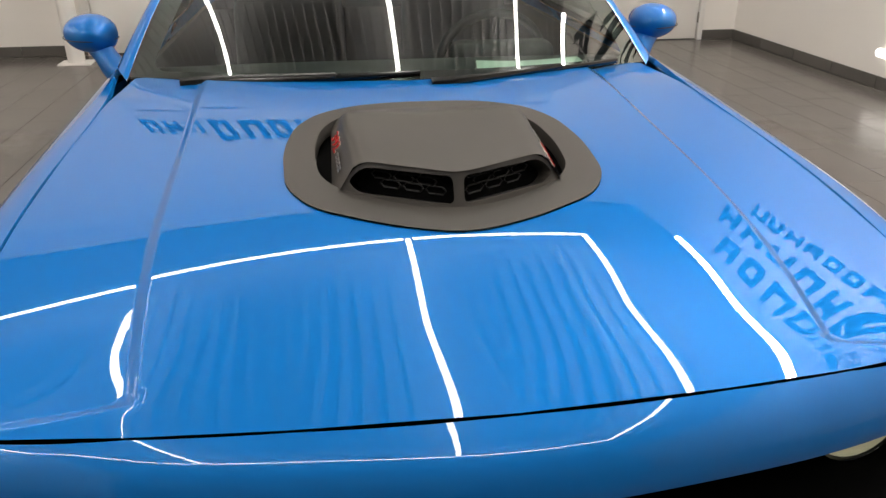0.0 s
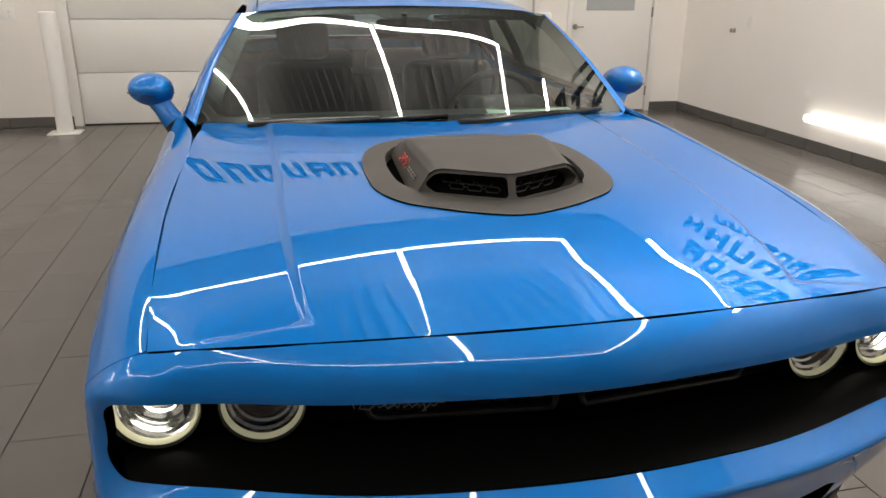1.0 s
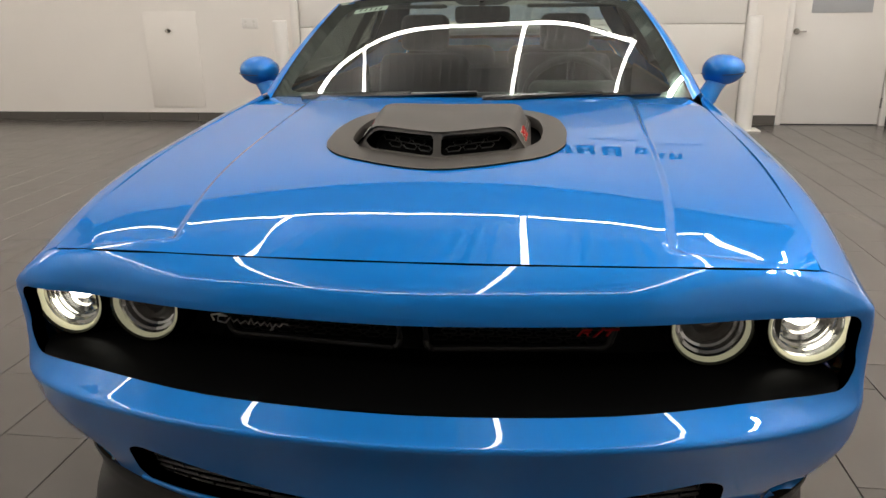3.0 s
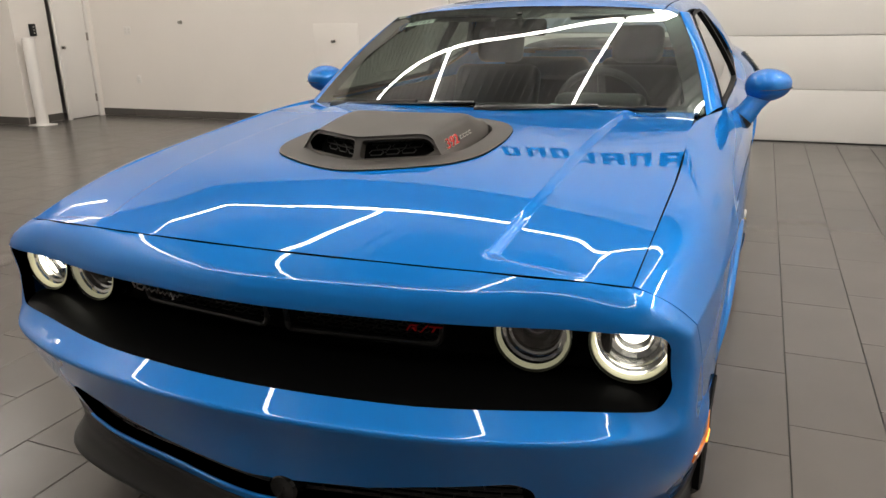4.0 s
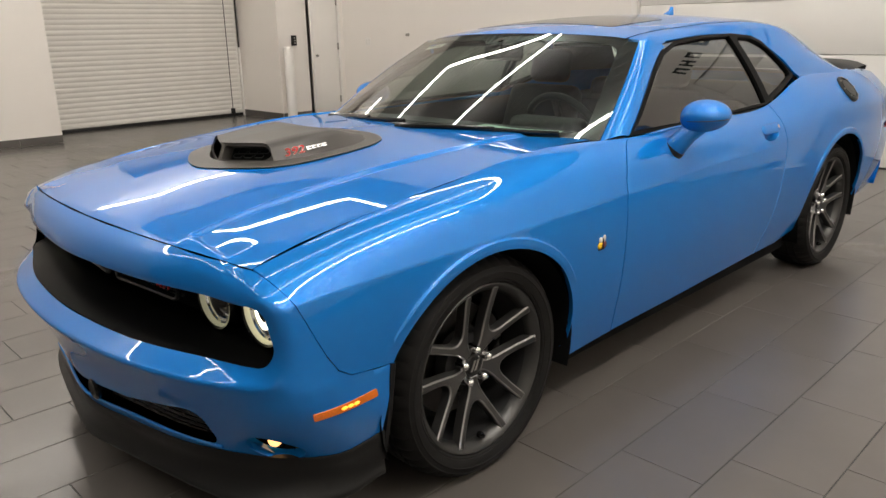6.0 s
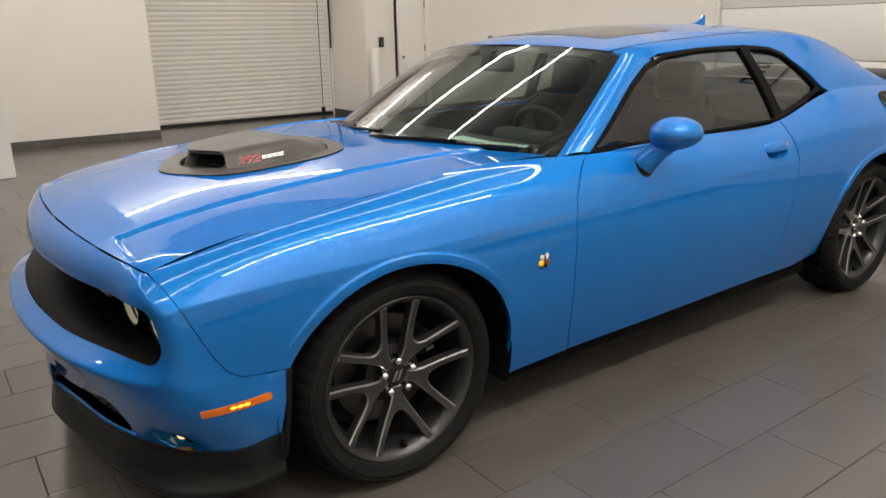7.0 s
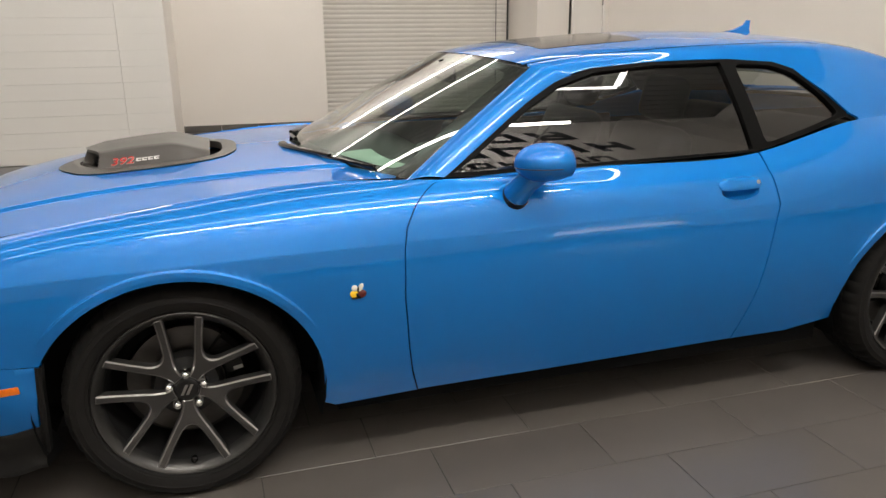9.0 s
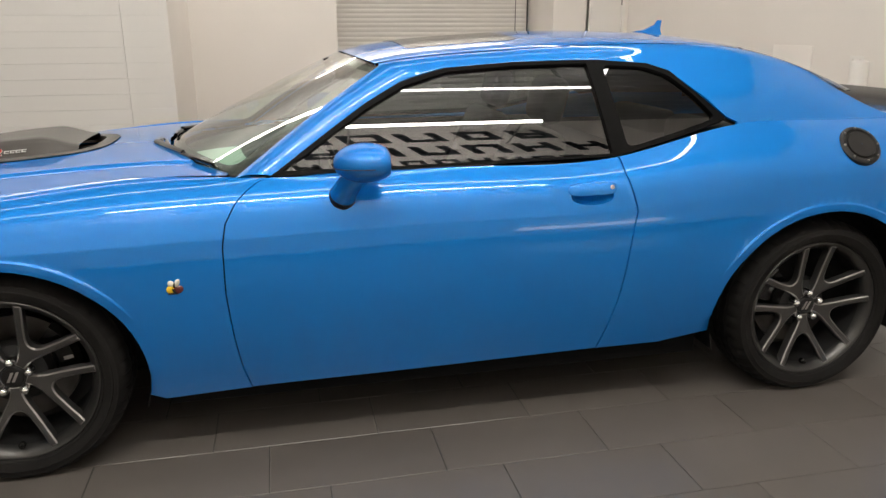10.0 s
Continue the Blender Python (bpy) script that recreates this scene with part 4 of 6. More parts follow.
for sg in (-1, 1):
    p = at_nose(sg * 0.778, 0.324, 0.064)
    m = Matrix.Translation(p) @ Matrix.Rotation(radians(38 * sg), 4, "Z") @ FACE
    f = part("fog_lamp", lathe([(0.072, 0.02), (0.058, 0.0), (0.042, -0.01), (0.034, -0.004), (0.032, -0.02), (0.001, -0.03)], 28, m), GLOSSBLACK, car, "small fog lamp")
    fin = [at_nose(sg * x, z, d) for x, z, d in ((0.738, 0.352, 0.0), (0.728, 0.318, 0.0), (0.772, 0.304, 0.004), (0.758, 0.324, 0.028))]
    bm = bmesh.new()
    vs = [bm.verts.new(q) for q in fin]
    for t in ((0, 1, 3), (1, 2, 3), (0, 3, 2), (0, 2, 1)):
        bm.faces.new([vs[i] for i in t])
    bmesh.ops.recalc_face_normals(bm, faces=bm.faces)
    part("fog_fin", bm, PAINT, car, "blue fin beside the fog lamp", smooth=False)
    part("fog_bulb", lathe([(0.020, -0.006), (0.018, 0.006), (0.011, 0.012), (0.001, 0.014)], 18, m @ Matrix.Translation((0.008 * sg, -0.004, 0.004))), FOGLIT, f, "lit warm bulb")
fs = [radians(-76.5 + 153 * i / 96) for i in range(97)]
CHIN = level(along([(0, -.900), (.14, -.882), (.34, -.845), (.48, -.818), (.65, -.777), (.74, -.742), (.805, -.690), (.858, -.600), (.896, -.500), (.920, -.386)]))
bm = bmesh.new()
rows = []
for f in fs:
    turn = float(smooth(abs(f), radians(18), radians(66)))
    zt = 0.268 + 0.026 * turn + 0.03 * float(smooth(abs(f), radians(68), radians(77)))
    zb = 0.150 + 0.035 * float(smooth(abs(f), radians(66), radians(76.5))) ** 2
    edge = float(CHIN.at([eased(abs(f))])[0])
    row = []
    for d, k, out in ((-0.03, 1.0, 0), (0.004, 1.0, 0), (0.009, 0.94, 0.03), (0.008, 0.74, 0.16), (0.005, 0.52, 0.36), (0.002, 0.32, 0.60), (0, 0.18, 0.86), (0, 0.13, 0.97), (0, 0.08, 1.0), (-0.004, 0.0, 0.98), (-0.14, 0.0, 1.0)):
        z = zb + (zt - zb) * k
        r = float(nose_plain(np.array([f]), np.array([max(0.22, z)]))[0])
        r = r + (edge - r) * out + d
        row.append(bm.verts.new((r * math.sin(f), PIVOT - r * math.cos(f), z)))
    rows.append(row)
for a, b in zip(rows, rows[1:]):
    for i in range(len(a) - 1):
        bm.faces.new((a[i], a[i + 1], b[i + 1], b[i]))
bm.faces.new(rows[0])
bm.faces.new(rows[-1][::-1])
part("front_splitter", bm, SATIN, car, "matte black chin splitter", angle=50)
for flip in (False, True):
    mk = [(polar(.908, -.640)[0], .441), (polar(.908, -.643)[0], .463), (polar(.928, -.452)[0], .470), (polar(.929, -.449)[0], .448)]
    sheet("side_marker", rounded(mk, 0.004, 2), nose_in(-0.004), FORWARD, 0.02, AMBER, car, "lit amber side marker", thick=0.01, flip=flip, scale=(0.9, 1))
    f0 = polar(.912, -.535)[0]
    for i in range(3):
        f = f0 + (i - 1) * 0.018
        p = Vector(nose_in(-0.0035)(np.array([f]), np.array([0.4560]))[0])
        p.x *= -1 if flip else 1
        bm = bmesh.new()
        bmesh.ops.create_icosphere(bm, subdivisions=2, radius=0.0052, matrix=Matrix.Translation(p) @ Matrix.Diagonal((0.7, 1.9, 1, 1)))
        part("marker_bulb", bm, AMBERLIT, car)

# sills, arch liners
for sg in (-1, 1):
    bm = bmesh.new()
    rows = []
    for y in np.linspace(0.462, 2.52, 14):
        zt = float(SIDE_ZS[6].at(y)) - 0.003
        drop = 0.098 - 0.012 * (y - 0.46) / 2
        rows.append([bm.verts.new((sg * x, y, z)) for x, z in ((0.85, zt + 0.01), (0.876, zt), (0.884, zt - 0.010), (0.888, zt - drop * 0.55), (0.880, zt - drop * 0.9), (0.862, zt - drop), (0.74, zt - drop + 0.01))])
    for a, b in zip(rows, rows[1:]):
        for i in range(len(a) - 1):
            bm.faces.new((a[i], a[i + 1], b[i + 1], b[i])) if sg > 0 else bm.faces.new((b[i], b[i + 1], a[i + 1], a[i]))
    bm.faces.new(rows[0])
    bm.faces.new(rows[-1][::-1])
    part("side_sill", bm, SATIN, car, "black side sill")
    for cy, cz, a, b in (FRONT_ARCH, REAR_ARCH):
        bm = bmesh.new()
        rows = []
        for i in range(25):
            an = radians(-18 + 216 * i / 24)
            c, s = math.cos(an), math.sin(an)
            rows.append([bm.verts.new((sg * x, cy + (a + e) * c, cz + (b + e) * s)) for x, e in ((0.925, 0.006), (0.90, 0.0), (0.60, 0.0), (0.60, -0.3))])
        for p, q in zip(rows, rows[1:]):
            for i in range(3):
                bm.faces.new((p[i], p[i + 1], q[i + 1], q[i]))
        part("arch_liner", bm, DARK, car, "black wheel arch liner")
    # flap ahead of the front wheel
    bm = bmesh.new()
    rows = []
    for z, y, x in ((0.525, -0.392, 0.938), (0.45, -0.398, 0.934), (0.36, -0.403, 0.925), (0.29, -0.408, 0.914), (0.23, -0.415, 0.905)):
        rows.append([bm.verts.new((sg * xx, yy, z)) for xx, yy in ((x - 0.02, y - 0.012), (x, y - 0.010), (x + 0.004, y), (x - 0.004, y + 0.008), (x - 0.03, y + 0.010))])
    for a, b in zip(rows, rows[1:]):
        for i in range(4):
            bm.faces.new((a[i], a[i + 1], b[i + 1], b[i]))
    part("arch_flap", bm, SATIN, car, "black flap ahead of the wheel")

# rear end
bm = bmesh.new()
prof = [(1.060, 3.98), (1.04, 4.06), (0.95, 4.085), (0.80, 4.085), (0.62, 4.09), (0.45, 4.08), (0.33, 4.0)]
rows = []
for i in range(21):
    u = -1 + i / 10
    rows.append([bm.verts.new((u * (0.74 + 0.14 * float(smooth(1.06 - z, 0, 0.2))), y - 0.06 * abs(u) ** 4, z)) for z, y in prof])
for a, b in zip(rows, rows[1:]):
    for i in range(len(prof) - 1):
        bm.faces.new((a[i], b[i], b[i + 1], a[i + 1]))
part("rear_bumper", bm, PAINT, car)
def deck(x, y):
    return np.stack([x, y, 1.105 - 0.03 * (np.abs(x) / 0.78) ** 3 - 0.035 * smooth(y, 3.3, 4.05)], 1)
sheet("boot_lid", [(-0.76, 3.25), (0.76, 3.25), (0.74, 4.03), (-0.74, 4.03)], deck, UPWARD, 0.05, PAINT, car, thick=0.02)
bm = bmesh.new()
rows = []
for i in range(25):
    u = -1 + i / 12
    y0 = 3.78 + 0.03 * (1 - abs(u) ** 3) - 0.10 * abs(u) ** 6
    h = 0.055 * (1 - 0.55 * abs(u) ** 8)
    rows.append([bm.verts.new((u * 0.74, y0 + dy, 1.078 + dz * h)) for dy, dz in ((0, 0.0), (0.03, 0.55), (0.10, 0.85), (0.22, 1.15), (0.245, 1.05), (0.24, 0.6), (0.23, 0.0))])
for a, b in zip(rows, rows[1:]):
    for i in range(6):
        bm.faces.new((a[i], a[i + 1], b[i + 1], b[i]))
part("rear_spoiler", bm, SATIN, car, "satin black boot spoiler")
for flip in (False, True):
    sheet("tail_marker", yz([(3.86, 0.72), (3.86, 0.75), (3.97, 0.75), (3.97, 0.72)]), side, OUTWARD, 0.03, REDPAINT, car, "red rear side marker", thick=-0.006, flip=flip, scale=(1, 0.13))

# fuel filler, badge, handles, mirrors
p = side(np.array([3.070]), np.array([v_of(3.070, 1.016)]))[0]
dy = side(np.array([3.080]), np.array([v_of(3.070, 1.016)]))[0] - p
dv = side(np.array([3.070]), np.array([v_of(3.070, 1.016) - 0.05]))[0] - p
nrm = Vector(np.cross(dy, dv)).normalized()
fm = Matrix.Translation(p) @ nrm.to_track_quat("Z", "Y").to_matrix().to_4x4()
cap = part("fuel_cap", lathe([(0.083, -0.012), (0.083, 0.003), (0.078, 0.008), (0.068, 0.009), (0.064, 0.004), (0.058, 0.004), (0.055, 0.010), (0.001, 0.012)], 36, fm), SATIN, car, "round black fuel filler cap")
for i in range(8):
    a = radians(45 * i)
    bm = bmesh.new()
    bmesh.ops.create_icosphere(bm, subdivisions=2, radius=0.0045, matrix=fm @ Matrix.Translation((0.072 * math.cos(a), 0.072 * math.sin(a), 0.010)))
    part("cap_bolt", bm, BRASS, cap)
for sg in (-1, 1):
    p = side(np.array([0.546]), np.array([v_of(0.546, 0.660)]))[0] * np.array((sg, 1, 1))
    bd = None
    for nm, mt, oy, oz, ry, rz, tilt, lift in (("emblem", MAROON, 0.012, -0.008, 0.017, 0.014, 20, 0), ("emblem_stripe", YELLOW, -0.011, -0.006, 0.014, 0.013, 30, 0.001), ("emblem_band", GLOSSBLACK, 0.001, -0.012, 0.005, 0.014, 35, 0.0025),
                                             ("emblem_foot", GLOSSBLACK, -0.004, -0.020, 0.017, 0.0035, 5, 0), ("emblem_mark", WINGS, -0.009, 0.013, 0.010, 0.011, 20, 0.001), ("emblem_mark", WINGS, 0.010, 0.015, 0.008, 0.014, -28, 0.0015),
                                             ("emblem_line", GLOSSBLACK, 0.001, 0.008, 0.003, 0.010, -10, 0.003)):
        bm = bmesh.new()
        bmesh.ops.create_icosphere(bm, subdivisions=3, radius=1, matrix=Matrix.Translation(p + np.array((sg * lift, oy, oz))) @ Matrix.Rotation(radians(tilt), 4, "X") @ Matrix.Diagonal((0.006, ry, rz, 1)))
        ob = part(nm, bm, mt, bd or car, "" if bd else "small enamel emblem in yellow, maroon and cream")
        bd = bd or ob
    # door handle: a paddle over a deep cup
    bm = bmesh.new()
    rings = []
    for d, k in ((0.001, 1.02), (0.006, 0.97), (0.020, 0.88), (0.030, 0.66), (0.033, 0.3)):
        ring = []
        for y, z in HANDLE:
            q = side(np.array([y]), np.array([v_of(y, z)]))[0]
            yy, zz = 1.972 + (y - 1.972) * k, 0.884 + (z - 0.884) * k
            ring.append(bm.verts.new((sg * (q[0] - d), yy, zz)))
        rings.append(ring)
    n = len(HANDLE)
    for p, q in zip(rings, rings[1:]):
        for i in range(n):
            bm.faces.new((p[i], p[(i + 1) % n], q[(i + 1) % n], q[i]))
    bm.faces.new(rings[-1])
    bmesh.ops.recalc_face_normals(bm, faces=bm.faces)
    if sum(f.normal.x * sg for f in bm.faces) < 0:
        bmesh.ops.reverse_faces(bm, faces=bm.faces)
    hd = part("handle_cup", bm, PAINT, car, "recessed cup behind the door handle")
    bm = bmesh.new()
    rows = []
    for i in range(17):
        u = -1 + i / 8
        y = 1.974 + 0.090 * u
        q = side(np.array([y]), np.array([v_of(y, 0.905)]))[0]
        hh = 0.0215 * (1 - 0.55 * abs(u) ** 7)
        lift = 0.0095 * (1 - abs(u) ** 8) + 0.001
        zc = 0.9065 + 0.002 * u
        rows.append([bm.verts.new((sg * (q[0] + lift * a - 0.42 * hh * b), y, zc + hh * b)) for a, b in ((0.0, 1.0), (0.62, 0.94), (0.95, 0.62), (1.05, 0.0), (0.95, -0.66), (0.62, -0.98), (0.1, -0.9), (-0.4, 0.0))])
    for a, b in zip(rows, rows[1:]):
        for i in range(8):
            bm.faces.new((a[i], a[(i + 1) % 8], b[(i + 1) % 8], b[i]))
    bm.faces.new(rows[0])
    bm.faces.new(rows[-1][::-1])
    bmesh.ops.recalc_face_normals(bm, faces=bm.faces)
    part("door_handle", bm, PAINT, hd, "body-coloured door handle", angle=60)
    q = side(np.array([2.045]), np.array([v_of(2.045, 0.908)]))[0]
    part("key_lock", lathe([(0.0085, -0.004), (0.0080, 0.003), (0.001, 0.004)], 14, Matrix.Translation((sg * (q[0] + 0.0082), 2.045, 0.910)) @ Matrix.Rotation(radians(70 * sg), 4, "Y")), STEEL, hd, "round metal key lock")
    # mirror
    bm = bmesh.new()
    bmesh.ops.create_uvsphere(bm, u_segments=40, v_segments=24, radius=1)
    for v in bm.verts:
        x, y, z = v.co
        e = 2.08
        s = (abs(x) ** e + abs(y) ** e + abs(z) ** e) ** (-1 / e)
        x, y, z = x * s, y * s, z * s
        if y > 0.62:
            y = 0.62 + (y - 0.62) * 0.12
        z *= 1 - 0.10 * x
        v.co = (sg * (1.0 + 0.086 * x), 1.168 + 0.102 * y + 0.010 * x, 1.042 + 0.063 * z + 0.004 * x)
    if sg < 0:
        bmesh.ops.reverse_faces(bm, faces=bm.faces)
    mr = part("door_mirror", bm, PAINT, car, "blue oval door mirror on a stalk", angle=60)
    bm = tube([(sg * 0.911, 1.098, 0.918), (sg * 0.932, 1.105, 0.942), (sg * 0.955, 1.125, 0.976), (sg * 0.985, 1.155, 1.014)], 0.03, 20, radii=[0.046, 0.041, 0.038, 0.042])
    part("mirror_stalk", bm, PAINT, mr)
    part("stalk_gasket", tube([(sg * 0.904, 1.096, 0.909), (sg * 0.9165, 1.100, 0.9245)], 0.0475, 20), SATIN, mr, "black rubber gasket at the foot")
    band = [(sg * (1.0 + 0.0868 * math.cos(t)), 1.168 + 0.1026 * math.sin(t) * (1 if math.sin(t) < 0 else 0.64), 1.030 + 0.004 * math.cos(t)) for t in (2 * math.pi * i / 40 for i in range(40))]
    part("housing_seam", tube(band, 0.0016, 6, True), SATIN, mr, "dark seam round the housing")
    part("mirror_glass", lathe([(0.055, 0), (0.001, 0.001)], 28, Matrix.Translation((sg * 1.0, 1.238, 1.042)) @ Matrix.Rotation(radians(-90), 4, "X") @ Matrix.Diagonal((1.25, 0.9, 1, 1))), CHROME, mr, "mirror glass")
bm = bmesh.new()
fin = [(2.535, 1.431), (2.60, 1.441), (2.65, 1.462), (2.668, 1.484), (2.685, 1.483), (2.676, 1.445), (2.685, 1.418)]
a = [bm.verts.new((-0.006 if 1 < i < 5 else -0.014, y, z)) for i, (y, z) in enumerate(fin)]
b = [bm.verts.new((0.006 if 1 < i < 5 else 0.014, y, z)) for i, (y, z) in enumerate(fin)]
bm.faces.new(a)
bm.faces.new(b[::-1])
for i in range(len(fin)):
    j = (i + 1) % len(fin)
    bm.faces.new((a[j], a[i], b[i], b[j]))
part("roof_antenna", bm, PAINT, car, "blue shark-fin antenna", angle=50)

# ---- the scoop on the hood ----
def over_hood(d):
    def f(x, y):
        p = hood(x, y)
        p[:, 2] += d
        return p
    return f
INNER = [(0, -0.360), (0.10, -0.332), (0.205, -0.262), (0.248, -0.19), (0.258, -0.06), (0.245, 0.060), (0.205, 0.140), (0.12, 0.178), (0, 0.183)]
inner_loop = rounded(INNER + [(-x, y) for x, y in INNER[-2:0:-1]], 0.06, 5)
sheet("scoop_bezel", ring_loop, over_hood(0.004), UPWARD, 0.03, SCOOP, car, "matte graphite scoop surround", holes=[inner_loop], thick=0.03)
# a black sheet below the opening stands in for the well's shade
sheet("scoop_well", ring_loop, over_hood(-0.04), UPWARD, 0.06, DARK, car, "black sheet as the shade in the well under the scoop", thick=0)
SLANT = 0.46


def scoop(u, w):
    """The scoop's shell: u across (-1..1, over the roof and both cheeks), w from the mouth (0) to the tail (1)."""
    u, w = np.asarray(u, float), np.asarray(w, float)
    a = np.abs(u)
    half = 0.172 + 0.018 * smooth(w, 0, 0.6) - 0.012 * smooth(w, 0.6, 1.0)
    base = 0.226 - 0.006 * w
    x = np.where(a < 0.72, half * (a / 0.72), half + (base - half) * np.clip((a - 0.72) / 0.28, 0, 1) ** 1.1)
    y0 = -0.332 + SLANT * np.sqrt(x * x + 0.0004)
    y = y0 - 0.004 + (0.138 - y0) * w
    hgt = 0.070 + 0.004 * smooth(w, 0, 0.4) - 0.042 * smooth(w, 0.60, 1.05) - 0.003 * a
    k = np.where(a < 0.60, 1.0, np.where(a < 0.80, 1 - 0.5 * ((a - 0.60) / 0.20) ** 2 * 0.42, 0))
    k = np.where(a >= 0.80, 0.79 * np.clip(1 - (a - 0.80) / 0.20, 0, 1) ** 0.95 - 0.12 * (a - 0.80) / 0.20, k)
    y = y - 0.45 * hgt * (1 - np.clip(k, 0, 1)) * (1 - w)
    z = HOOD_MID.at(np.clip(y, -0.34, 0.3)) - 0.012 + hgt * k
    return np.stack([np.sign(u) * x, y, z], 1)


SC = sheet("hood_scoop", [(-1, 0), (-0.72, 0), (0, 0), (0.72, 0), (1, 0), (1, 1), (0, 1), (-1, 1)], scoop, UPWARD, 0.012, SCOOP, car, "matte graphite twin-nostril hood scoop", thick=0, scale=(0.28, 0.45))


def mouth_face(x, z):
    """The raked front face of the scoop, z counted from the hood."""
    x, z = np.asarray(x, float), np.asarray(z, float)
    y = -0.334 + SLANT * np.sqrt(x * x + 0.0004) + 0.45 * (z - 0.066) + 0.004
    return np.stack([x, y, HOOD_MID.at(np.clip(y, -0.34, 0.3)) - 0.012 + z], 1)


outer = rounded([(-0.222, 0.0), (0.222, 0.0), (0.172, 0.066), (0.0, 0.069), (-0.172, 0.066)], [0.03, 0.03, 0.035, 0, 0.035], 5)
nl = rounded([(0.009, 0.016), (0.176, 0.013), (0.196, 0.028), (0.168, 0.056), (0.010, 0.060)], [0.012, 0.022, 0.022, 0.022, 0.012], 5)
nr = [(-x, z) for x, z in nl]
sheet("scoop_face", outer, mouth_face, FORWARD, 0.012, SCOOP, SC, holes=[nl, nr], thick=0.04)
# a black sheet behind the face paints the nostrils' shade
def throat(x, z):
    p = mouth_face(x, z)
    p[:, 1] += 0.05
    return p
sheet("scoop_throat", [(-0.2, 0.0), (0.2, 0.0), (0.18, 0.063), (-0.18, 0.063)], throat, FORWARD, 0.03, DARK, SC, "black sheet as the shade inside the nostrils", thick=0)
for sg in (-1, 1):
    bm = bmesh.new()
    for j, z in enumerate((0.024, 0.037, 0.050)):
        for i in range(4):
            x0 = 0.018 + i * 0.040 + (0.016 if j % 2 else 0)
            if x0 + 0.034 < 0.172:
                lp = [(x0, z), (x0 + 0.006, z + 0.006), (x0 + 0.030, z + 0.006), (x0 + 0.036, z), (x0 + 0.030, z - 0.006), (x0 + 0.006, z - 0.006)]
                q = throat(np.array([sg * x for x, _ in lp]), np.array([zz for _, zz in lp]))
                q[:, 1] -= 0.014
                add_tube(bm, q, 0.0018, 4, True)
    part("nostril_mesh", bm, SATIN, SC, "black mesh in a nostril")


def flat_text(body, size, m, material, parent, name, thick=0.001, bold=0.0):
    cu = bpy.data.curves.new(name, "FONT")
    cu.body, cu.size, cu.extrude, cu.shear, cu.offset = body, size, thick, 0.25, bold
    tmp = bpy.data.objects.new(name, cu)
    scene.collection.objects.link(tmp)
    me = bpy.data.meshes.new_from_object(tmp.evaluated_get(bpy.context.evaluated_depsgraph_get()))
    bpy.data.objects.remove(tmp)
    me.transform(m)
    me.materials.append(material)
    ob = new(name, me)
    ob.parent = parent
    return ob


for sg in (-1, 1):
    # the number and the bars beside it, laid on the cheek
    uu = 0.885
    p0 = Vector(scoop(np.array([sg * uu]), np.array([0.10]))[0])
    p1 = Vector(scoop(np.array([sg * uu]), np.array([0.56]))[0])
    pu = Vector(scoop(np.array([sg * (uu - 0.06)]), np.array([0.16]))[0])
    ex = (p1 - p0).normalized() * sg
    ey = (pu - p0)
    ey = (ey - ex * ey.dot(ex)).normalized()
    ez = ex.cross(ey)
    rot = Matrix((ex, ey, ez)).transposed().to_4x4()
    org = (p0 if sg > 0 else p0 + (p1 - p0).normalized() * 0.205) + ez * 0.004 - ey * 0.014
    flat_text("392", 0.038, Matrix.Translation(org) @ rot @ Matrix.Diagonal((1.45, 1.0, 1, 1)), REDPAINT, SC, "badge_number")["label"] = "red badge number 392"
    flat_text("392", 0.038, Matrix.Translation(org - ez * 0.0018) @ rot @ Matrix.Diagonal((1.45, 1.0, 1, 1)), WINGS, SC, "badge_edge", bold=0.0007)["label"] = "white edge of the badge number"
    org2 = (p0 + (p1 - p0).normalized() * (0.088 if sg > 0 else 0.098)) + ez * 0.004 - ey * 0.012
    bm = bmesh.new()
    for i in range(4):
        add_box(bm, (0.004 + i * 0.021, 0.003, 0), (0.021 + i * 0.021, 0.006, 0.002))
        add_box(bm, (0.006 + i * 0.021, 0.011, 0), (0.023 + i * 0.021, 0.014, 0.002))
        add_box(bm, (0.005 + i * 0.021, 0.003, 0), (0.009 + i * 0.021, 0.014, 0.0022))
    bmesh.ops.transform(bm, matrix=Matrix.Translation(org2) @ rot, verts=bm.verts)
    part("badge_bars", bm, STEEL, SC, "silver badge bars", smooth=False)

# ---- wheels: the axle runs along x, the outer face looks outwards ----
def spoke_loop():
    """One Y-shaped spoke in the wheel's plane: (across, outwards), split round a rounded window."""
    right = [(0.017, 0.036), (0.0185, 0.060), (0.0285, 0.088), (0.070, 0.1605), (0.1115, 0.2325), (0.0885, 0.2440), (0.0555, 0.183), (0.0270, 0.136), (0.010, 0.121)]
    left = [(-x, y) for x, y in right[::-1]]
    k = [0, 0.02, 0.020, 0, 0.003, 0.003, 0, 0.016, 0.010]
    return rounded(right + left, k + k[::-1], 5)


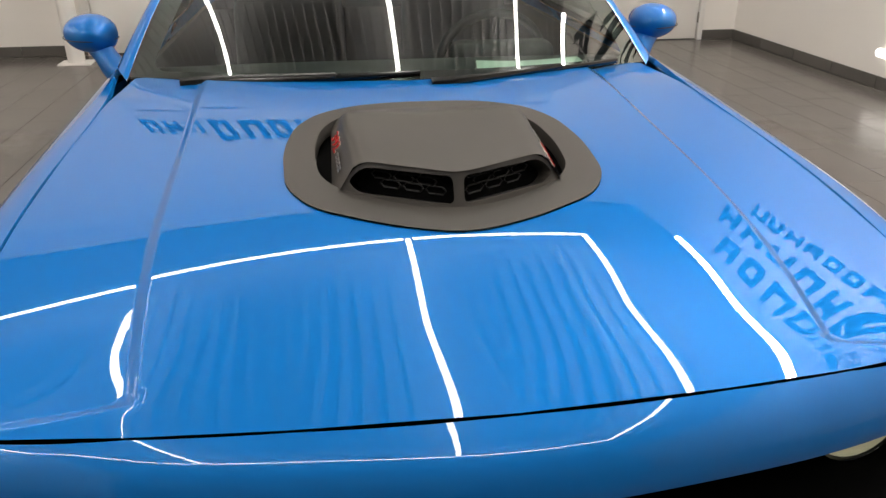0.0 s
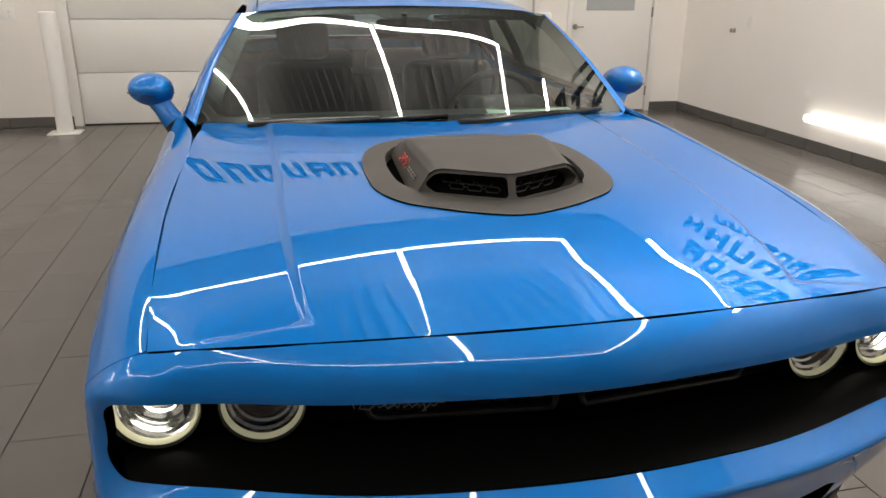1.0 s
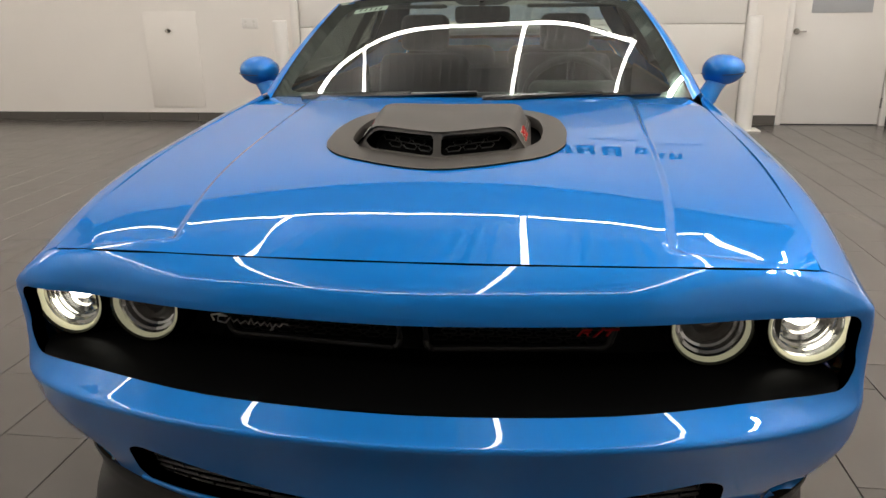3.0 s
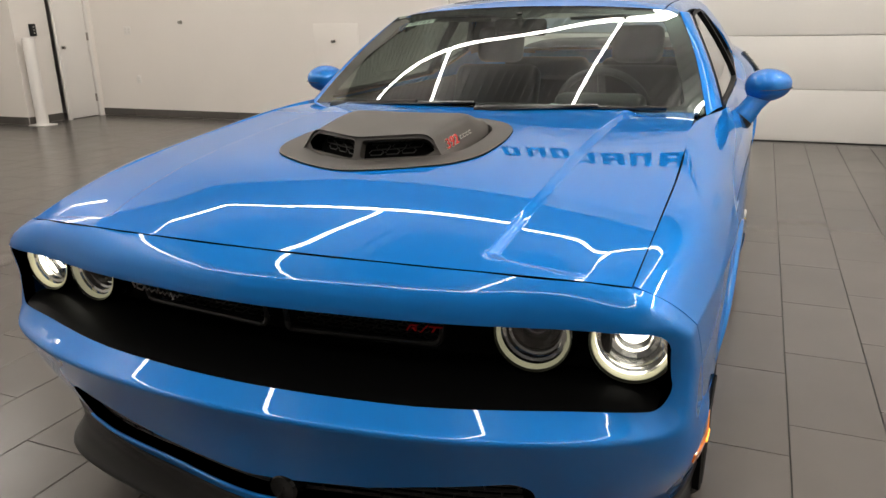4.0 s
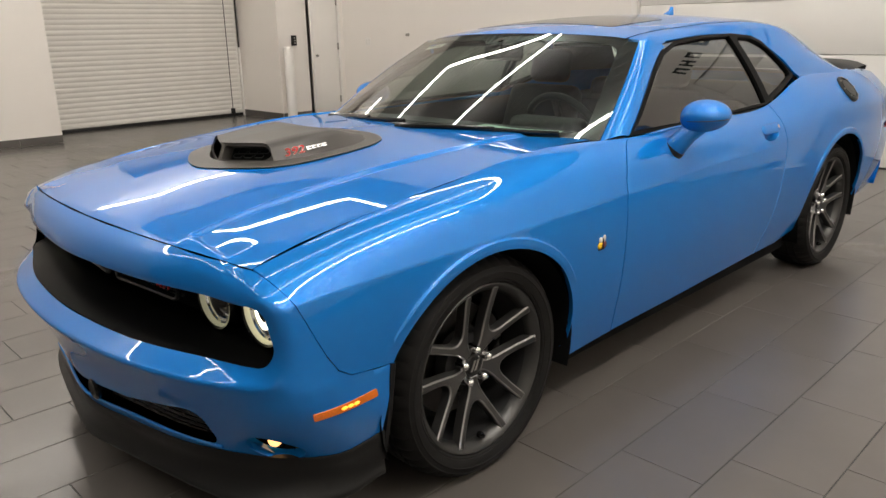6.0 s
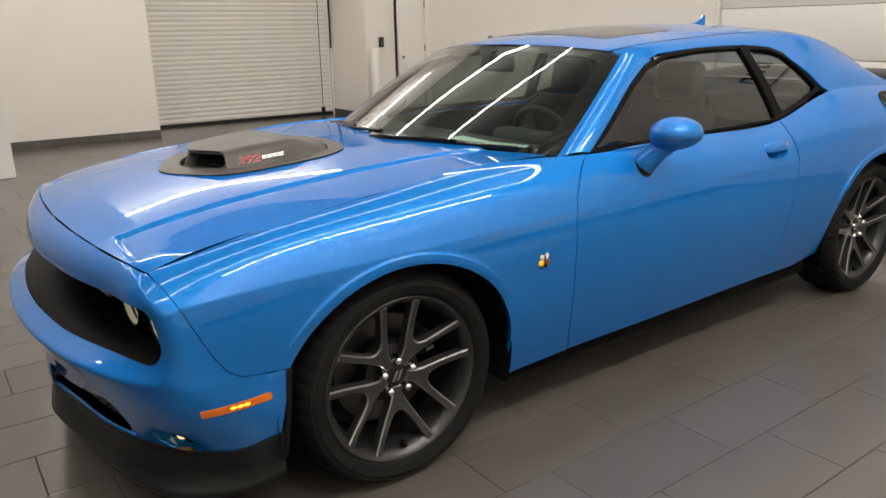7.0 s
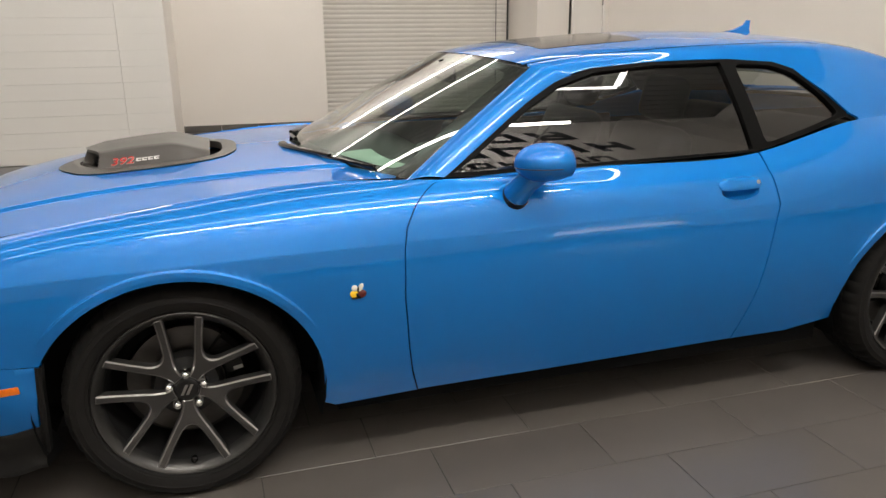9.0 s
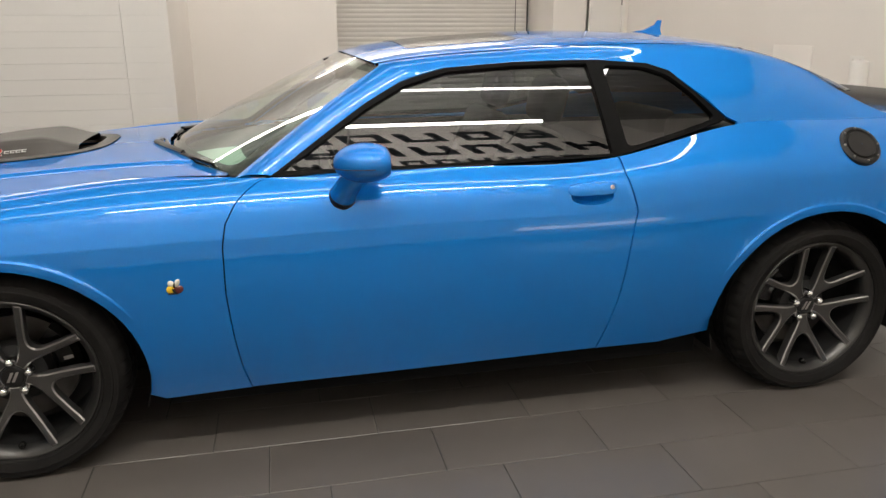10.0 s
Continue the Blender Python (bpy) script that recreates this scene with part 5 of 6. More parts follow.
def build_spoke(parent):
    """A forked spoke with side walls, a dished face and chamfers coloured as highlights."""
    outer = resample(spoke_loop(), 0.006)
    inner = inset(outer, 0.0050)
    def height(p):
        return 0.0605 + 0.046 * (float(np.hypot(p[0], p[1])) / 0.262) ** 1.7
    bm = bmesh.new()
    rings = [[bm.verts.new((p[0], p[1], height(p) - d)) for p in loop] for loop, d in ((outer, 0.036), (outer, 0.0036), (inner, 0.0))]
    n = len(outer)
    for k, (a, b) in enumerate(zip(rings, rings[1:])):
        for i in range(n):
            f = bm.faces.new((a[i], a[(i + 1) % n], b[(i + 1) % n], b[i]))
            f.material_index = k
    top = [e for e in bm.edges if e.verts[0] in rings[2] and e.verts[1] in rings[2]]
    bmesh.ops.triangle_fill(bm, use_beauty=True, edges=top)
    bmesh.ops.recalc_face_normals(bm, faces=bm.faces)
    if sum(f.normal.z for f in bm.faces) < 0:
        bmesh.ops.reverse_faces(bm, faces=bm.faces)
    ob = part("spoke", bm, SPOKE, parent, "forked satin graphite spoke", angle=25)
    ob.data.materials.append(RIMEDGE)
    return ob


def build_wheel(cy, sg):
    # in the wheel's own frame z points outwards and x downwards
    m = Matrix.Translation((sg * 0.80, cy, 0.357)) @ Matrix.Rotation(radians(90 * sg), 4, "Y")
    turn = 0 if sg > 0 else 180
    rm = m @ Matrix.Diagonal((1.03, 1.03, 1, 1))
    w = part("wheel", lathe([(0.236, -0.11), (0.234, 0.02), (0.238, 0.070), (0.247, 0.094), (0.257, 0.1035), (0.262, 0.109), (0.268, 0.1115), (0.2715, 0.109), (0.270, 0.102), (0.262, 0.09)], 72, rm), RIM, car, "twenty-inch graphite ten-spoke wheel")
    prof = [(0.270, 0.085), (0.2775, 0.104), (0.284, 0.1145), (0.288, 0.1170), (0.2895, 0.1160), (0.291, 0.1190), (0.301, 0.1235), (0.313, 0.1260), (0.3145, 0.1278), (0.317, 0.1278), (0.3185, 0.1262), (0.330, 0.1235), (0.3315, 0.1245), (0.334, 0.1235), (0.343, 0.113),
            (0.352, 0.099), (0.357, 0.086), (0.3605, 0.070), (0.3615, 0.062), (0.355, 0.060), (0.355, 0.054), (0.362, 0.052), (0.3625, 0.022), (0.355, 0.020), (0.355, 0.013), (0.3625, 0.011), (0.3625, -0.022), (0.355, -0.024), (0.355, -0.03), (0.362, -0.032), (0.358, -0.09), (0.345, -0.11), (0.30, -0.122), (0.262, -0.105)]
    prof = [(r + 0.0025 * float(smooth(r, 0.30, 0.355)), h) for r, h in prof]
    bm = bmesh.new()
    rings = add_lathe(bm, prof, 180, m)
    axis = m @ Vector((0, 0, 0))
    for (r, h), ring in zip(prof, rings):
        cut = 0.0045 if 0.344 < r and 0.062 <= h < 0.115 else 0.003 if r > 0.3637 and h < 0.06 else 0
        for i, v in enumerate(ring):
            if cut and i % 4 == 0:
                d = (v.co - axis) * Vector((0, 1, 1))
                v.co -= d.normalized() * cut
    for v in bm.verts:
        v.co.z = max(v.co.z, 0.001)
    part("tyre", bm, RUBBER, w, "wide low-profile black tyre", angle=25)
    part("barrel", lathe([(0.238, 0.072), (0.232, 0.05), (0.228, -0.10), (0.10, -0.105)], 48, rm), RIMDARK, w, "dark inner barrel")
    first = None
    for k in range(5):
        stem = radians(turn - 90 + 72 * k)
        mk = rm @ Matrix.Rotation(stem, 4, "Z")
        if first is None:
            ob = build_spoke(w)
            first = ob
        else:
            ob = new("spoke", first.data)
            ob.parent = w
            ob["label"] = "forked satin graphite spoke"
        ob.matrix_local = mk
        la = stem + radians(90 + 36)
        lm = m @ Matrix.Translation((0.0560 * math.cos(la), 0.0560 * math.sin(la), 0.056)) @ Matrix.Diagonal((1.2, 1.2, 1.2, 1))
        part("lug_nut", lathe([(0.0150, -0.012), (0.0150, -0.004), (0.0125, 0.002), (0.0120, 0.016), (0.0105, 0.022), (0.006, 0.026), (0.001, 0.027)], 18, lm), CHROME, w, angle=50)
    part("hub", lathe([(0.112, 0.0), (0.100, 0.034), (0.080, 0.040), (0.044, 0.040), (0.042, 0.060), (0.037, 0.063), (0.036, 0.058)], 40, m), RIMDARK, w)
    cap = part("hub_cap", lathe([(0.0355, 0.050), (0.0350, 0.0635), (0.032, 0.0665), (0.028, 0.0670), (0.001, 0.0675)], 32, m), SATIN, w, "dark round hub cap")
    for dx in (-0.008, 0.008):
        bm = box((dx - 0.0045, -0.017, 0.0670), (dx + 0.0045, 0.017, 0.0690))
        for v in bm.verts:
            v.co.x += v.co.y * 0.5
        bmesh.ops.transform(bm, matrix=m @ Matrix.Rotation(radians(turn + 90), 4, "Z"), verts=bm.verts)
        part("cap_bar", bm, STEEL, cap, "slanted silver bar", smooth=False)
    part("brake_disc", lathe([(0.08, -0.02), (0.10, -0.018), (0.185, -0.018), (0.187, -0.03), (0.187, -0.05), (0.08, -0.05)], 48, m), DISC, w, "steel brake disc")
    bm = bmesh.new()
    rows = []
    mid = (112 if cy < 1 else -112) if sg > 0 else (68 if cy < 1 else -68)
    for i in range(9):
        a = radians(mid - 30 + 60 * i / 8)
        rows.append([bm.verts.new((r * math.cos(a), r * math.sin(a), z)) for r, z in ((0.12, -0.06), (0.12, 0.008), (0.14, 0.018), (0.185, 0.018), (0.205, 0.004), (0.205, -0.06))])
    for p, q in zip(rows, rows[1:]):
        for i in range(5):
            bm.faces.new((p[i], q[i], q[i + 1], p[i + 1]))
    bm.faces.new(rows[0])
    bm.faces.new(rows[-1][::-1])
    bmesh.ops.transform(bm, matrix=m, verts=bm.verts)
    bmesh.ops.recalc_face_normals(bm, faces=bm.faces)
    cal = part("brake_caliper", bm, GLOSSBLACK, w, "black brake caliper", angle=30)
    bm = box((0.152, -0.006, 0.018), (0.182, 0.006, 0.0195))
    bmesh.ops.transform(bm, matrix=m @ Matrix.Rotation(radians(mid - (10 if sg > 0 else -10)), 4, "Z"), verts=bm.verts)
    part("caliper_label", bm, STEEL, cal, "small silver label", smooth=False)
    # valve, at the lower rim
    vm = m @ Matrix.Translation((0.238 if sg > 0 else -0.238, 0.0, 0.092))
    part("valve", lathe([(0.011, -0.01), (0.011, 0.004), (0.006, 0.006), (0.006, 0.014), (0.001, 0.015)], 12, vm), GLOSSBLACK, w)


for cy in (0.0, 2.970):
    for sg in (-1, 1):
        build_wheel(cy, sg)

# ---- inside the car ----
def dash(u, w):
    u, w = np.asarray(u, float), np.asarray(w, float)
    b = WS_BASE_Y.at(u) + 0.02
    return np.stack([u * 0.76, b * (1 - w) + 1.02 * w, 0.955 + 0.035 * np.sin(np.pi * np.clip(w, 0, 1)) - 0.02 * np.abs(u) ** 3], 1)
D = sheet("dashboard", [(-1, 0), (0, 0), (1, 0), (1, 1), (0, 1), (-1, 1)], dash, UPWARD, 0.06, DASH, car, "dark dashboard", thick=0.25, scale=(0.76, 0.5))
part("instrument_hood", box((0.20, 0.93, 0.93), (0.56, 1.05, 1.015), 0.035, 3), DASH, D)
for sx in (-0.37, 0.37):
    st = part("front_seat", box((sx - 0.25, 1.28, 0.42), (sx + 0.25, 1.78, 0.60), 0.06, 3), LEATHER, car, "black leather front seat")
    bm = box((-0.24, -0.07, 0.0), (0.24, 0.07, 0.56), 0.06, 3)
    bmesh.ops.transform(bm, matrix=Matrix.Translation((sx, 1.76, 0.54)) @ Matrix.Rotation(radians(-22), 4, "X"), verts=bm.verts)
    part("seat_back", bm, LEATHER, st)
    bm = box((-0.13, -0.05, 0.0), (0.13, 0.05, 0.19), 0.045, 3)
    bmesh.ops.transform(bm, matrix=Matrix.Translation((sx, 1.975, 1.075)) @ Matrix.Rotation(radians(-14), 4, "X"), verts=bm.verts)
    part("headrest", bm, LEATHER, st)
bm = box((-0.62, 2.32, 0.40), (0.62, 2.75, 0.62), 0.06, 3)
add_box(bm, (-0.60, 2.70, 0.60), (-0.04, 2.86, 1.06), 0.06, 3)
add_box(bm, (0.04, 2.70, 0.60), (0.60, 2.86, 1.06), 0.06, 3)
part("rear_bench", bm, LEATHER, car, "black leather rear bench")
wheel_m = Matrix.Translation((0.37, 1.12, 0.93)) @ Matrix.Rotation(radians(-65), 4, "X")
bm = tube([wheel_m @ Vector((0.185 * math.cos(2 * math.pi * i / 40), 0.185 * math.sin(2 * math.pi * i / 40), 0)) for i in range(40)], 0.016, 10, True)
for a in (200, 340, 270):
    add_tube(bm, [wheel_m @ Vector((0, 0, -0.01)), wheel_m @ Vector((0.18 * math.cos(radians(a)), 0.18 * math.sin(radians(a)), 0))], 0.016, 8)
add_lathe(bm, [(0.001, 0.02), (0.05, 0.015), (0.065, -0.01)], 20, wheel_m)
part("steering_wheel", bm, LEATHER, car, "black leather steering wheel")
part("rear_view_mirror", box((-0.115, 1.125, 1.235), (0.115, 1.155, 1.305), 0.018, 3), GLOSSBLACK, car)
part("mirror_mount", tube([(0, 1.14, 1.27), (0, 1.12, 1.33)], 0.012, 8), GLOSSBLACK, car)
for sx in (-0.38, 0.38):
    part("sun_visor", box((sx - 0.2, 1.28, 1.295), (sx + 0.2, 1.42, 1.312), 0.008), LINER, car)
def liner(y, s):
    p = both(y, s)
    p[:, 2] -= 0.035
    return p
sheet("headliner", [(1.27, -0.8), (1.27, 0.8), (2.7, 0.8), (2.7, -0.8)], liner, lambda p: np.tile((0, 0, -1.0), (len(p), 1)), 0.08, LINER, car, "grey headliner", thick=0, scale=(1, 0.62))
part("cabin_floor", box((-0.78, 0.75, 0.34), (0.78, 2.9, 0.40), 0.01), DASH, car)
for sg in (-1, 1):
    x0, x1 = sorted((sg * 0.775, sg * 0.80))
    part("door_lining", box((x0, 0.88, 0.40), (x1, 2.40, 0.975), 0.01), DASH, car)
# linings that hide the painted metal from inside
def pillar_inside(a, w):
    p = pillar(a, w)
    return p + np.array((-0.022, 0.012, -0.012))
def rail_inside(y, t):
    p = roof(y, t)
    return p + np.array((-0.026, 0, -0.016))
for flip in (False, True):
    sheet("pillar_lining", [(-0.05, 0.0), (1.0, 0.0), (1.0, 0.5), (1.0, 1), (-0.05, 1), (-0.05, 0.5)], pillar_inside, OUTWARD, 0.04, LININGDARK, car, "dark pillar lining", thick=0.003, flip=flip, scale=(0.12, 0.6))
    sheet("rail_lining", rail_loop, rail_inside, OUTWARD, 0.05, LININGDARK, car, "dark rail and rear pillar lining", thick=0.003, gap=0.003, flip=flip, scale=(1, 0.42))
# papers behind the windscreen
def on_dash(u, w):
    p = dash(u, w)
    p[:, 2] += 0.008 + 0.004 * np.sin(9 * u)
    return p
sheet("dash_paper", [(0.28, 0.06), (0.80, 0.03), (0.78, 0.40), (0.32, 0.46)], on_dash, UPWARD, 0.03, GREENPAPER, car, "pale green paper on the dashboard", thick=0.0015, scale=(0.76, 0.5))
tag = sheet("window_tag", [(-0.84, 0.865), (-0.62, 0.885), (-0.62, 0.935), (-0.84, 0.915)], raised(screen, -0.012), UPWARD, 0.02, PAPER, car, "paper tag behind the windscreen", thick=0.001, scale=(0.75, 0.6))
for i in range(5):
    u = -0.81 + 0.035 * i
    sheet("tag_bar", [(u, 0.885), (u + 0.012, 0.886), (u + 0.02, 0.912), (u + 0.008, 0.911)], raised(screen, -0.0105), UPWARD, 0.01, INK, tag, thick=0.0005, scale=(0.75, 0.6))


# ---- the showroom ----
REAR, RIGHT, LEFT, FRONT_Y, HIGH = 6.43, 4.33, -8.45, -8.0, 5.85


def structure(name, bm, material, label, category="wall", smooth=False):
    return tagged(part(name, bm, material, None, "", smooth), label, category, kind="structure")


bm = bmesh.new()
for lo, hi in (((LEFT - 1.3, REAR, 0), (-2.50, REAR + 0.2, HIGH)), ((-2.50, REAR, 3.2), (2.43, REAR + 0.2, HIGH)), ((2.43, REAR, 0), (2.85, REAR + 0.2, HIGH)),
               ((2.85, REAR, 2.12), (3.93, REAR + 0.2, HIGH)), ((3.93, REAR, 0), (RIGHT + 0.2, REAR + 0.2, HIGH))):
    add_box(bm, lo, hi)
structure("wall_rear", bm, WALLPAINT, "plain warm-white painted showroom wall")
structure("wall_right", box((RIGHT, FRONT_Y - 0.2, 0), (RIGHT + 0.2, REAR, HIGH)), WALLPAINT, "plain warm-white painted showroom wall")
# the front wall is unseen; its dark grey keeps light off the bumper
structure("wall_front", box((LEFT - 1.3, FRONT_Y - 0.2, 0), (RIGHT, FRONT_Y, HIGH)), WALLGREY, "unseen wall added to close the room, dark grey to dim the nose")
bm = bmesh.new()
for lo, hi in (((LEFT - 0.2, -0.3, 0), (LEFT, 1.85, HIGH)), ((LEFT - 1.2, 1.65, 0), (LEFT - 0.2, 1.85, HIGH)), ((LEFT - 1.2, 1.85, 3.3), (LEFT, 5.22, HIGH)), ((LEFT - 1.2, 5.22, 0), (LEFT + 0.22, 5.78, HIGH)),
               ((LEFT + 0.10, 5.78, 2.12), (LEFT + 0.34, 6.37, HIGH)), ((LEFT + 0.10, 6.37, 0), (LEFT + 0.34, REAR, HIGH)), ((LEFT - 1.3, FRONT_Y, 0), (LEFT - 1.1, REAR, HIGH))):
    add_box(bm, lo, hi)
structure("wall_left", bm, WALLPAINT, "warm-white painted wall with a deep shutter opening")

# a block clad in white boards that juts into the room
bm = box((LEFT, FRONT_Y, 0), (-6.22, -0.285, HIGH))
block = structure("wall_block", bm, WALLPAINT, "white boarded wall block jutting into the room")
long_board = box((-6.22, FRONT_Y + 0.01, 0), (-6.196, -0.803, 0.1765), 0.002, 1)
short_board = box((-6.22, -0.80, 0), (-6.198, -0.287, 0.1770), 0.001, 1)
first = [part("board", bm, DOORPANEL, block, "", False) for bm in (long_board, short_board)]
for i in range(32):
    for b in first:
        ob = b if i == 0 else new("board", b.data)
        ob.parent = block
        ob.location.z = 0.005 + i * 0.178

# ceiling: ribbed deck, its rib undersides paler as if they caught light
bm = bmesh.new()
xs = []
x = LEFT - 1.3
while x < RIGHT + 0.2:
    xs += [(x, HIGH), (x + 0.045, HIGH), (x + 0.057, HIGH + 0.06), (x + 0.19, HIGH + 0.06)]
    x += 0.2
va = [bm.verts.new((a, FRONT_Y - 0.2, b)) for a, b in xs]
vb = [bm.verts.new((a, REAR + 0.2, b)) for a, b in xs]
for i in range(len(xs) - 1):
    bm.faces.new((va[i], va[i + 1], vb[i + 1], vb[i]))
bm.faces.ensure_lookup_table()
for f in bm.faces:
    f.material_index = 1 if f.index % 4 == 0 else 0
deck_ob = tagged(part("ceiling", bm, CEILING, None, "", False), "grey ribbed metal ceiling deck, rib undersides coloured as lit", "ceiling", kind="structure")
deck_ob.data.materials.append(DECKRIB)

# sectional door in the rear wall
gd = tagged(part("garage_door", box((-2.49, REAR + 0.075, 0.0), (2.42, REAR + 0.10, 3.2)), DOORPANEL), "white sectional garage door, closed", "garage door", kind="structure")
for i in range(6):
    z0 = 0.012 + i * 0.53
    part("door_section", box((-2.485, REAR + 0.04, z0), (2.415, REAR + 0.075, z0 + 0.524), 0.006, 2), DOORPANEL, gd)
part("door_seal", box((-2.485, REAR + 0.045, 0.0), (2.415, REAR + 0.07, 0.012)), SATIN, gd, "black rubber seal")
for x0, x1 in ((-2.57, -2.485), (2.415, 2.50)):
    part("door_jamb", box((x0, REAR - 0.02, 0.0), (x1, REAR + 0.04, 3.2), 0.006), TRIMWHITE, gd)

# hinged door beside it
dr = tagged(part("door_1", box((2.88, REAR + 0.03, 0.01), (3.89, REAR + 0.075, 2.06), 0.003), TRIMWHITE), "white steel door with a small window, closed", "door", kind="structure")
for lo, hi in (((2.82, REAR - 0.015, 0), (2.878, REAR + 0.03, 2.13)), ((3.892, REAR - 0.015, 0), (3.95, REAR + 0.03, 2.13)), ((2.878, REAR - 0.015, 2.065), (3.892, REAR + 0.03, 2.13))):
    part("door_frame", box(lo, hi, 0.004), TRIMWHITE, dr)
part("door_window", box((3.06, REAR + 0.022, 1.17), (3.66, REAR + 0.03, 1.95), 0.002), mat("grey_wired_glass", (0.45, 0.46, 0.47), 0.15, var=0.05), dr, "small greyish window")
bm = lathe([(0.001, -0.05), (0.02, -0.048), (0.022, -0.03), (0.012, -0.02), (0.012, 0), (0.032, 0.0), (0.032, 0.006)], 20, Matrix.Translation((2.935, REAR + 0.024, 0.985)) @ Matrix.Rotation(radians(-90), 4, "X"))
add_tube(bm, [(2.935, REAR - 0.02, 0.985), (3.02, REAR - 0.022, 0.985)], 0.009, 8)
part("door_knob", bm, BRASS, dr, "dull metal door lever")
for z in (0.24, 1.15, 1.9):
    part("hinge", box((3.885, REAR - 0.004, z - 0.055), (3.908, REAR + 0.03, z + 0.055), 0.003), BRASS, dr)

# shutter and its cable
sh = tagged(part("roller_shutter", box((LEFT - 1.06, 1.85, 0.03), (LEFT - 1.04, 5.22, 3.3)), SHUTTER), "off-white slatted roller shutter, closed", "shutter", kind="structure")
bm = bmesh.new()
prof = [(0.006, 0), (0.013, 0.010), (0.0155, 0.035), (0.013, 0.062), (0.0075, 0.070), (0.006, 0.0745)]
slat = None
for i in range(43):
    z0 = 0.05 + i * 0.0745
    if slat is None:
        bm = bmesh.new()
        a = [bm.verts.new((x, 0, z)) for x, z in prof]
        b = [bm.verts.new((x, 3.36, z)) for x, z in prof]
        for j in range(len(prof) - 1):
            bm.faces.new((a[j], b[j], b[j + 1], a[j + 1]))
        slat = part("slat", bm, SHUTTER, sh, angle=60)
        slat.location = (LEFT - 1.04, 1.855, z0)
    else:
        o = new("slat", slat.data)
        o.parent = sh
        o.location = (LEFT - 1.04, 1.855, z0)
part("bottom_bar", box((LEFT - 1.045, 1.855, 0.0), (LEFT - 1.01, 5.215, 0.05), 0.004), SATIN, sh, "black bottom seal")
part("guide_rail", box((LEFT - 1.04, 5.19, 0.0), (LEFT - 0.98, 5.22, 3.3), 0.003), TRIMWHITE, sh)
part("cable", tube([(LEFT - 0.98, 4.98, z) for z in np.linspace(0.12, 3.0, 8)], 0.006, 6), SATIN, sh, "thin dark pull cable")
part("cable_latch", box((LEFT - 1.0, 4.95, 0.05), (LEFT - 0.95, 5.01, 0.14), 0.006), SATIN, sh)
part("cover_strip", box((LEFT - 0.975, 5.175, 1.15), (LEFT - 0.95, 5.20, 3.2), 0.004), SATIN, sh, "dark vertical strip")

# door in the left wall
dl = tagged(part("door_2", box((LEFT + 0.265, 5.82, 0.01), (LEFT + 0.31, 6.33, 2.06), 0.003), TRIMWHITE), "narrow white steel door, closed", "door", kind="structure")
for lo, hi in (((LEFT + 0.30, 5.78, 0), (LEFT + 0.35, 5.825, 2.12)), ((LEFT + 0.30, 6.325, 0), (LEFT + 0.35, 6.37, 2.12))):
    part("door_frame", box(lo, hi, 0.003), TRIMWHITE, dl)
for z in (0.27, 1.14, 1.85):
    part("hinge", box((LEFT + 0.31, 6.315, z - 0.055), (LEFT + 0.345, 6.34, z + 0.055), 0.003), BRASS, dl)
part("door_knob", lathe([(0.001, 0.05), (0.018, 0.048), (0.02, 0.03), (0.01, 0.02), (0.01, 0), (0.028, 0.0)], 16, Matrix.Translation((LEFT + 0.31, 5.88, 1.0)) @ Matrix.Rotation(radians(90), 4, "Y")), BRASS, dl)

# skirting of dark tiles
bb = tagged(new("baseboard"), "dark grey tile skirting", "skirting", kind="structure")
runs = [((LEFT, -0.28), (LEFT, 1.85), (1, 0)), ((LEFT + 0.22, 5.22), (LEFT + 0.22, 5.78), (1, 0)), ((LEFT - 1.0, 5.22), (LEFT + 0.22, 5.22), (0, -1)),
        ((LEFT + 0.34, REAR), (-2.57, REAR), (0, -1)), ((2.50, REAR), (2.82, REAR), (0, -1)), ((3.95, REAR), (RIGHT, REAR), (0, -1)), ((RIGHT, FRONT_Y), (RIGHT, REAR), (-1, 0))]
for (xa, ya), (xb, yb), (nx, ny) in runs:
    d = Vector((xb - xa, yb - ya, 0))
    n = max(1, round(d.length / 0.6))
    for i in range(n):
        p, q = Vector((xa, ya, 0)) + d * (i / n), Vector((xa, ya, 0)) + d * ((i + 1) / n)
        e = d.normalized() * 0.0015
        p, q = p + e, q - e
        off = Vector((nx, ny, 0)) * 0.012
        cs = [p, q, p + off, q + off]
        lo = [min(c[k] for c in cs) for k in (0, 1)]
        hi = [max(c[k] for c in cs) for k in (0, 1)]
        part("skirting_tile", box((*lo, 0.003), (*hi, 0.105), 0.003, 1), BASEBOARD, bb, smooth=False)

# posts
def bollard(x, y):
    b = thing("bollard", "white steel bollard with a square base plate", "bollard", "bollards by the garage doors", at=(x, y, 0))
    part("post", lathe([(0.078, 0.01), (0.078, 1.14), (0.074, 1.152), (0.060, 1.158), (0.001, 1.16)], 28), TRIMWHITE, b)
    part("base_plate", box((-0.15, -0.11, 0.0), (0.15, 0.11, 0.014), 0.003), TRIMWHITE, b)
for x, y in ((-2.577, 6.05), (2.40, 6.05), (-8.04, 5.27)):
    bollard(x, y)

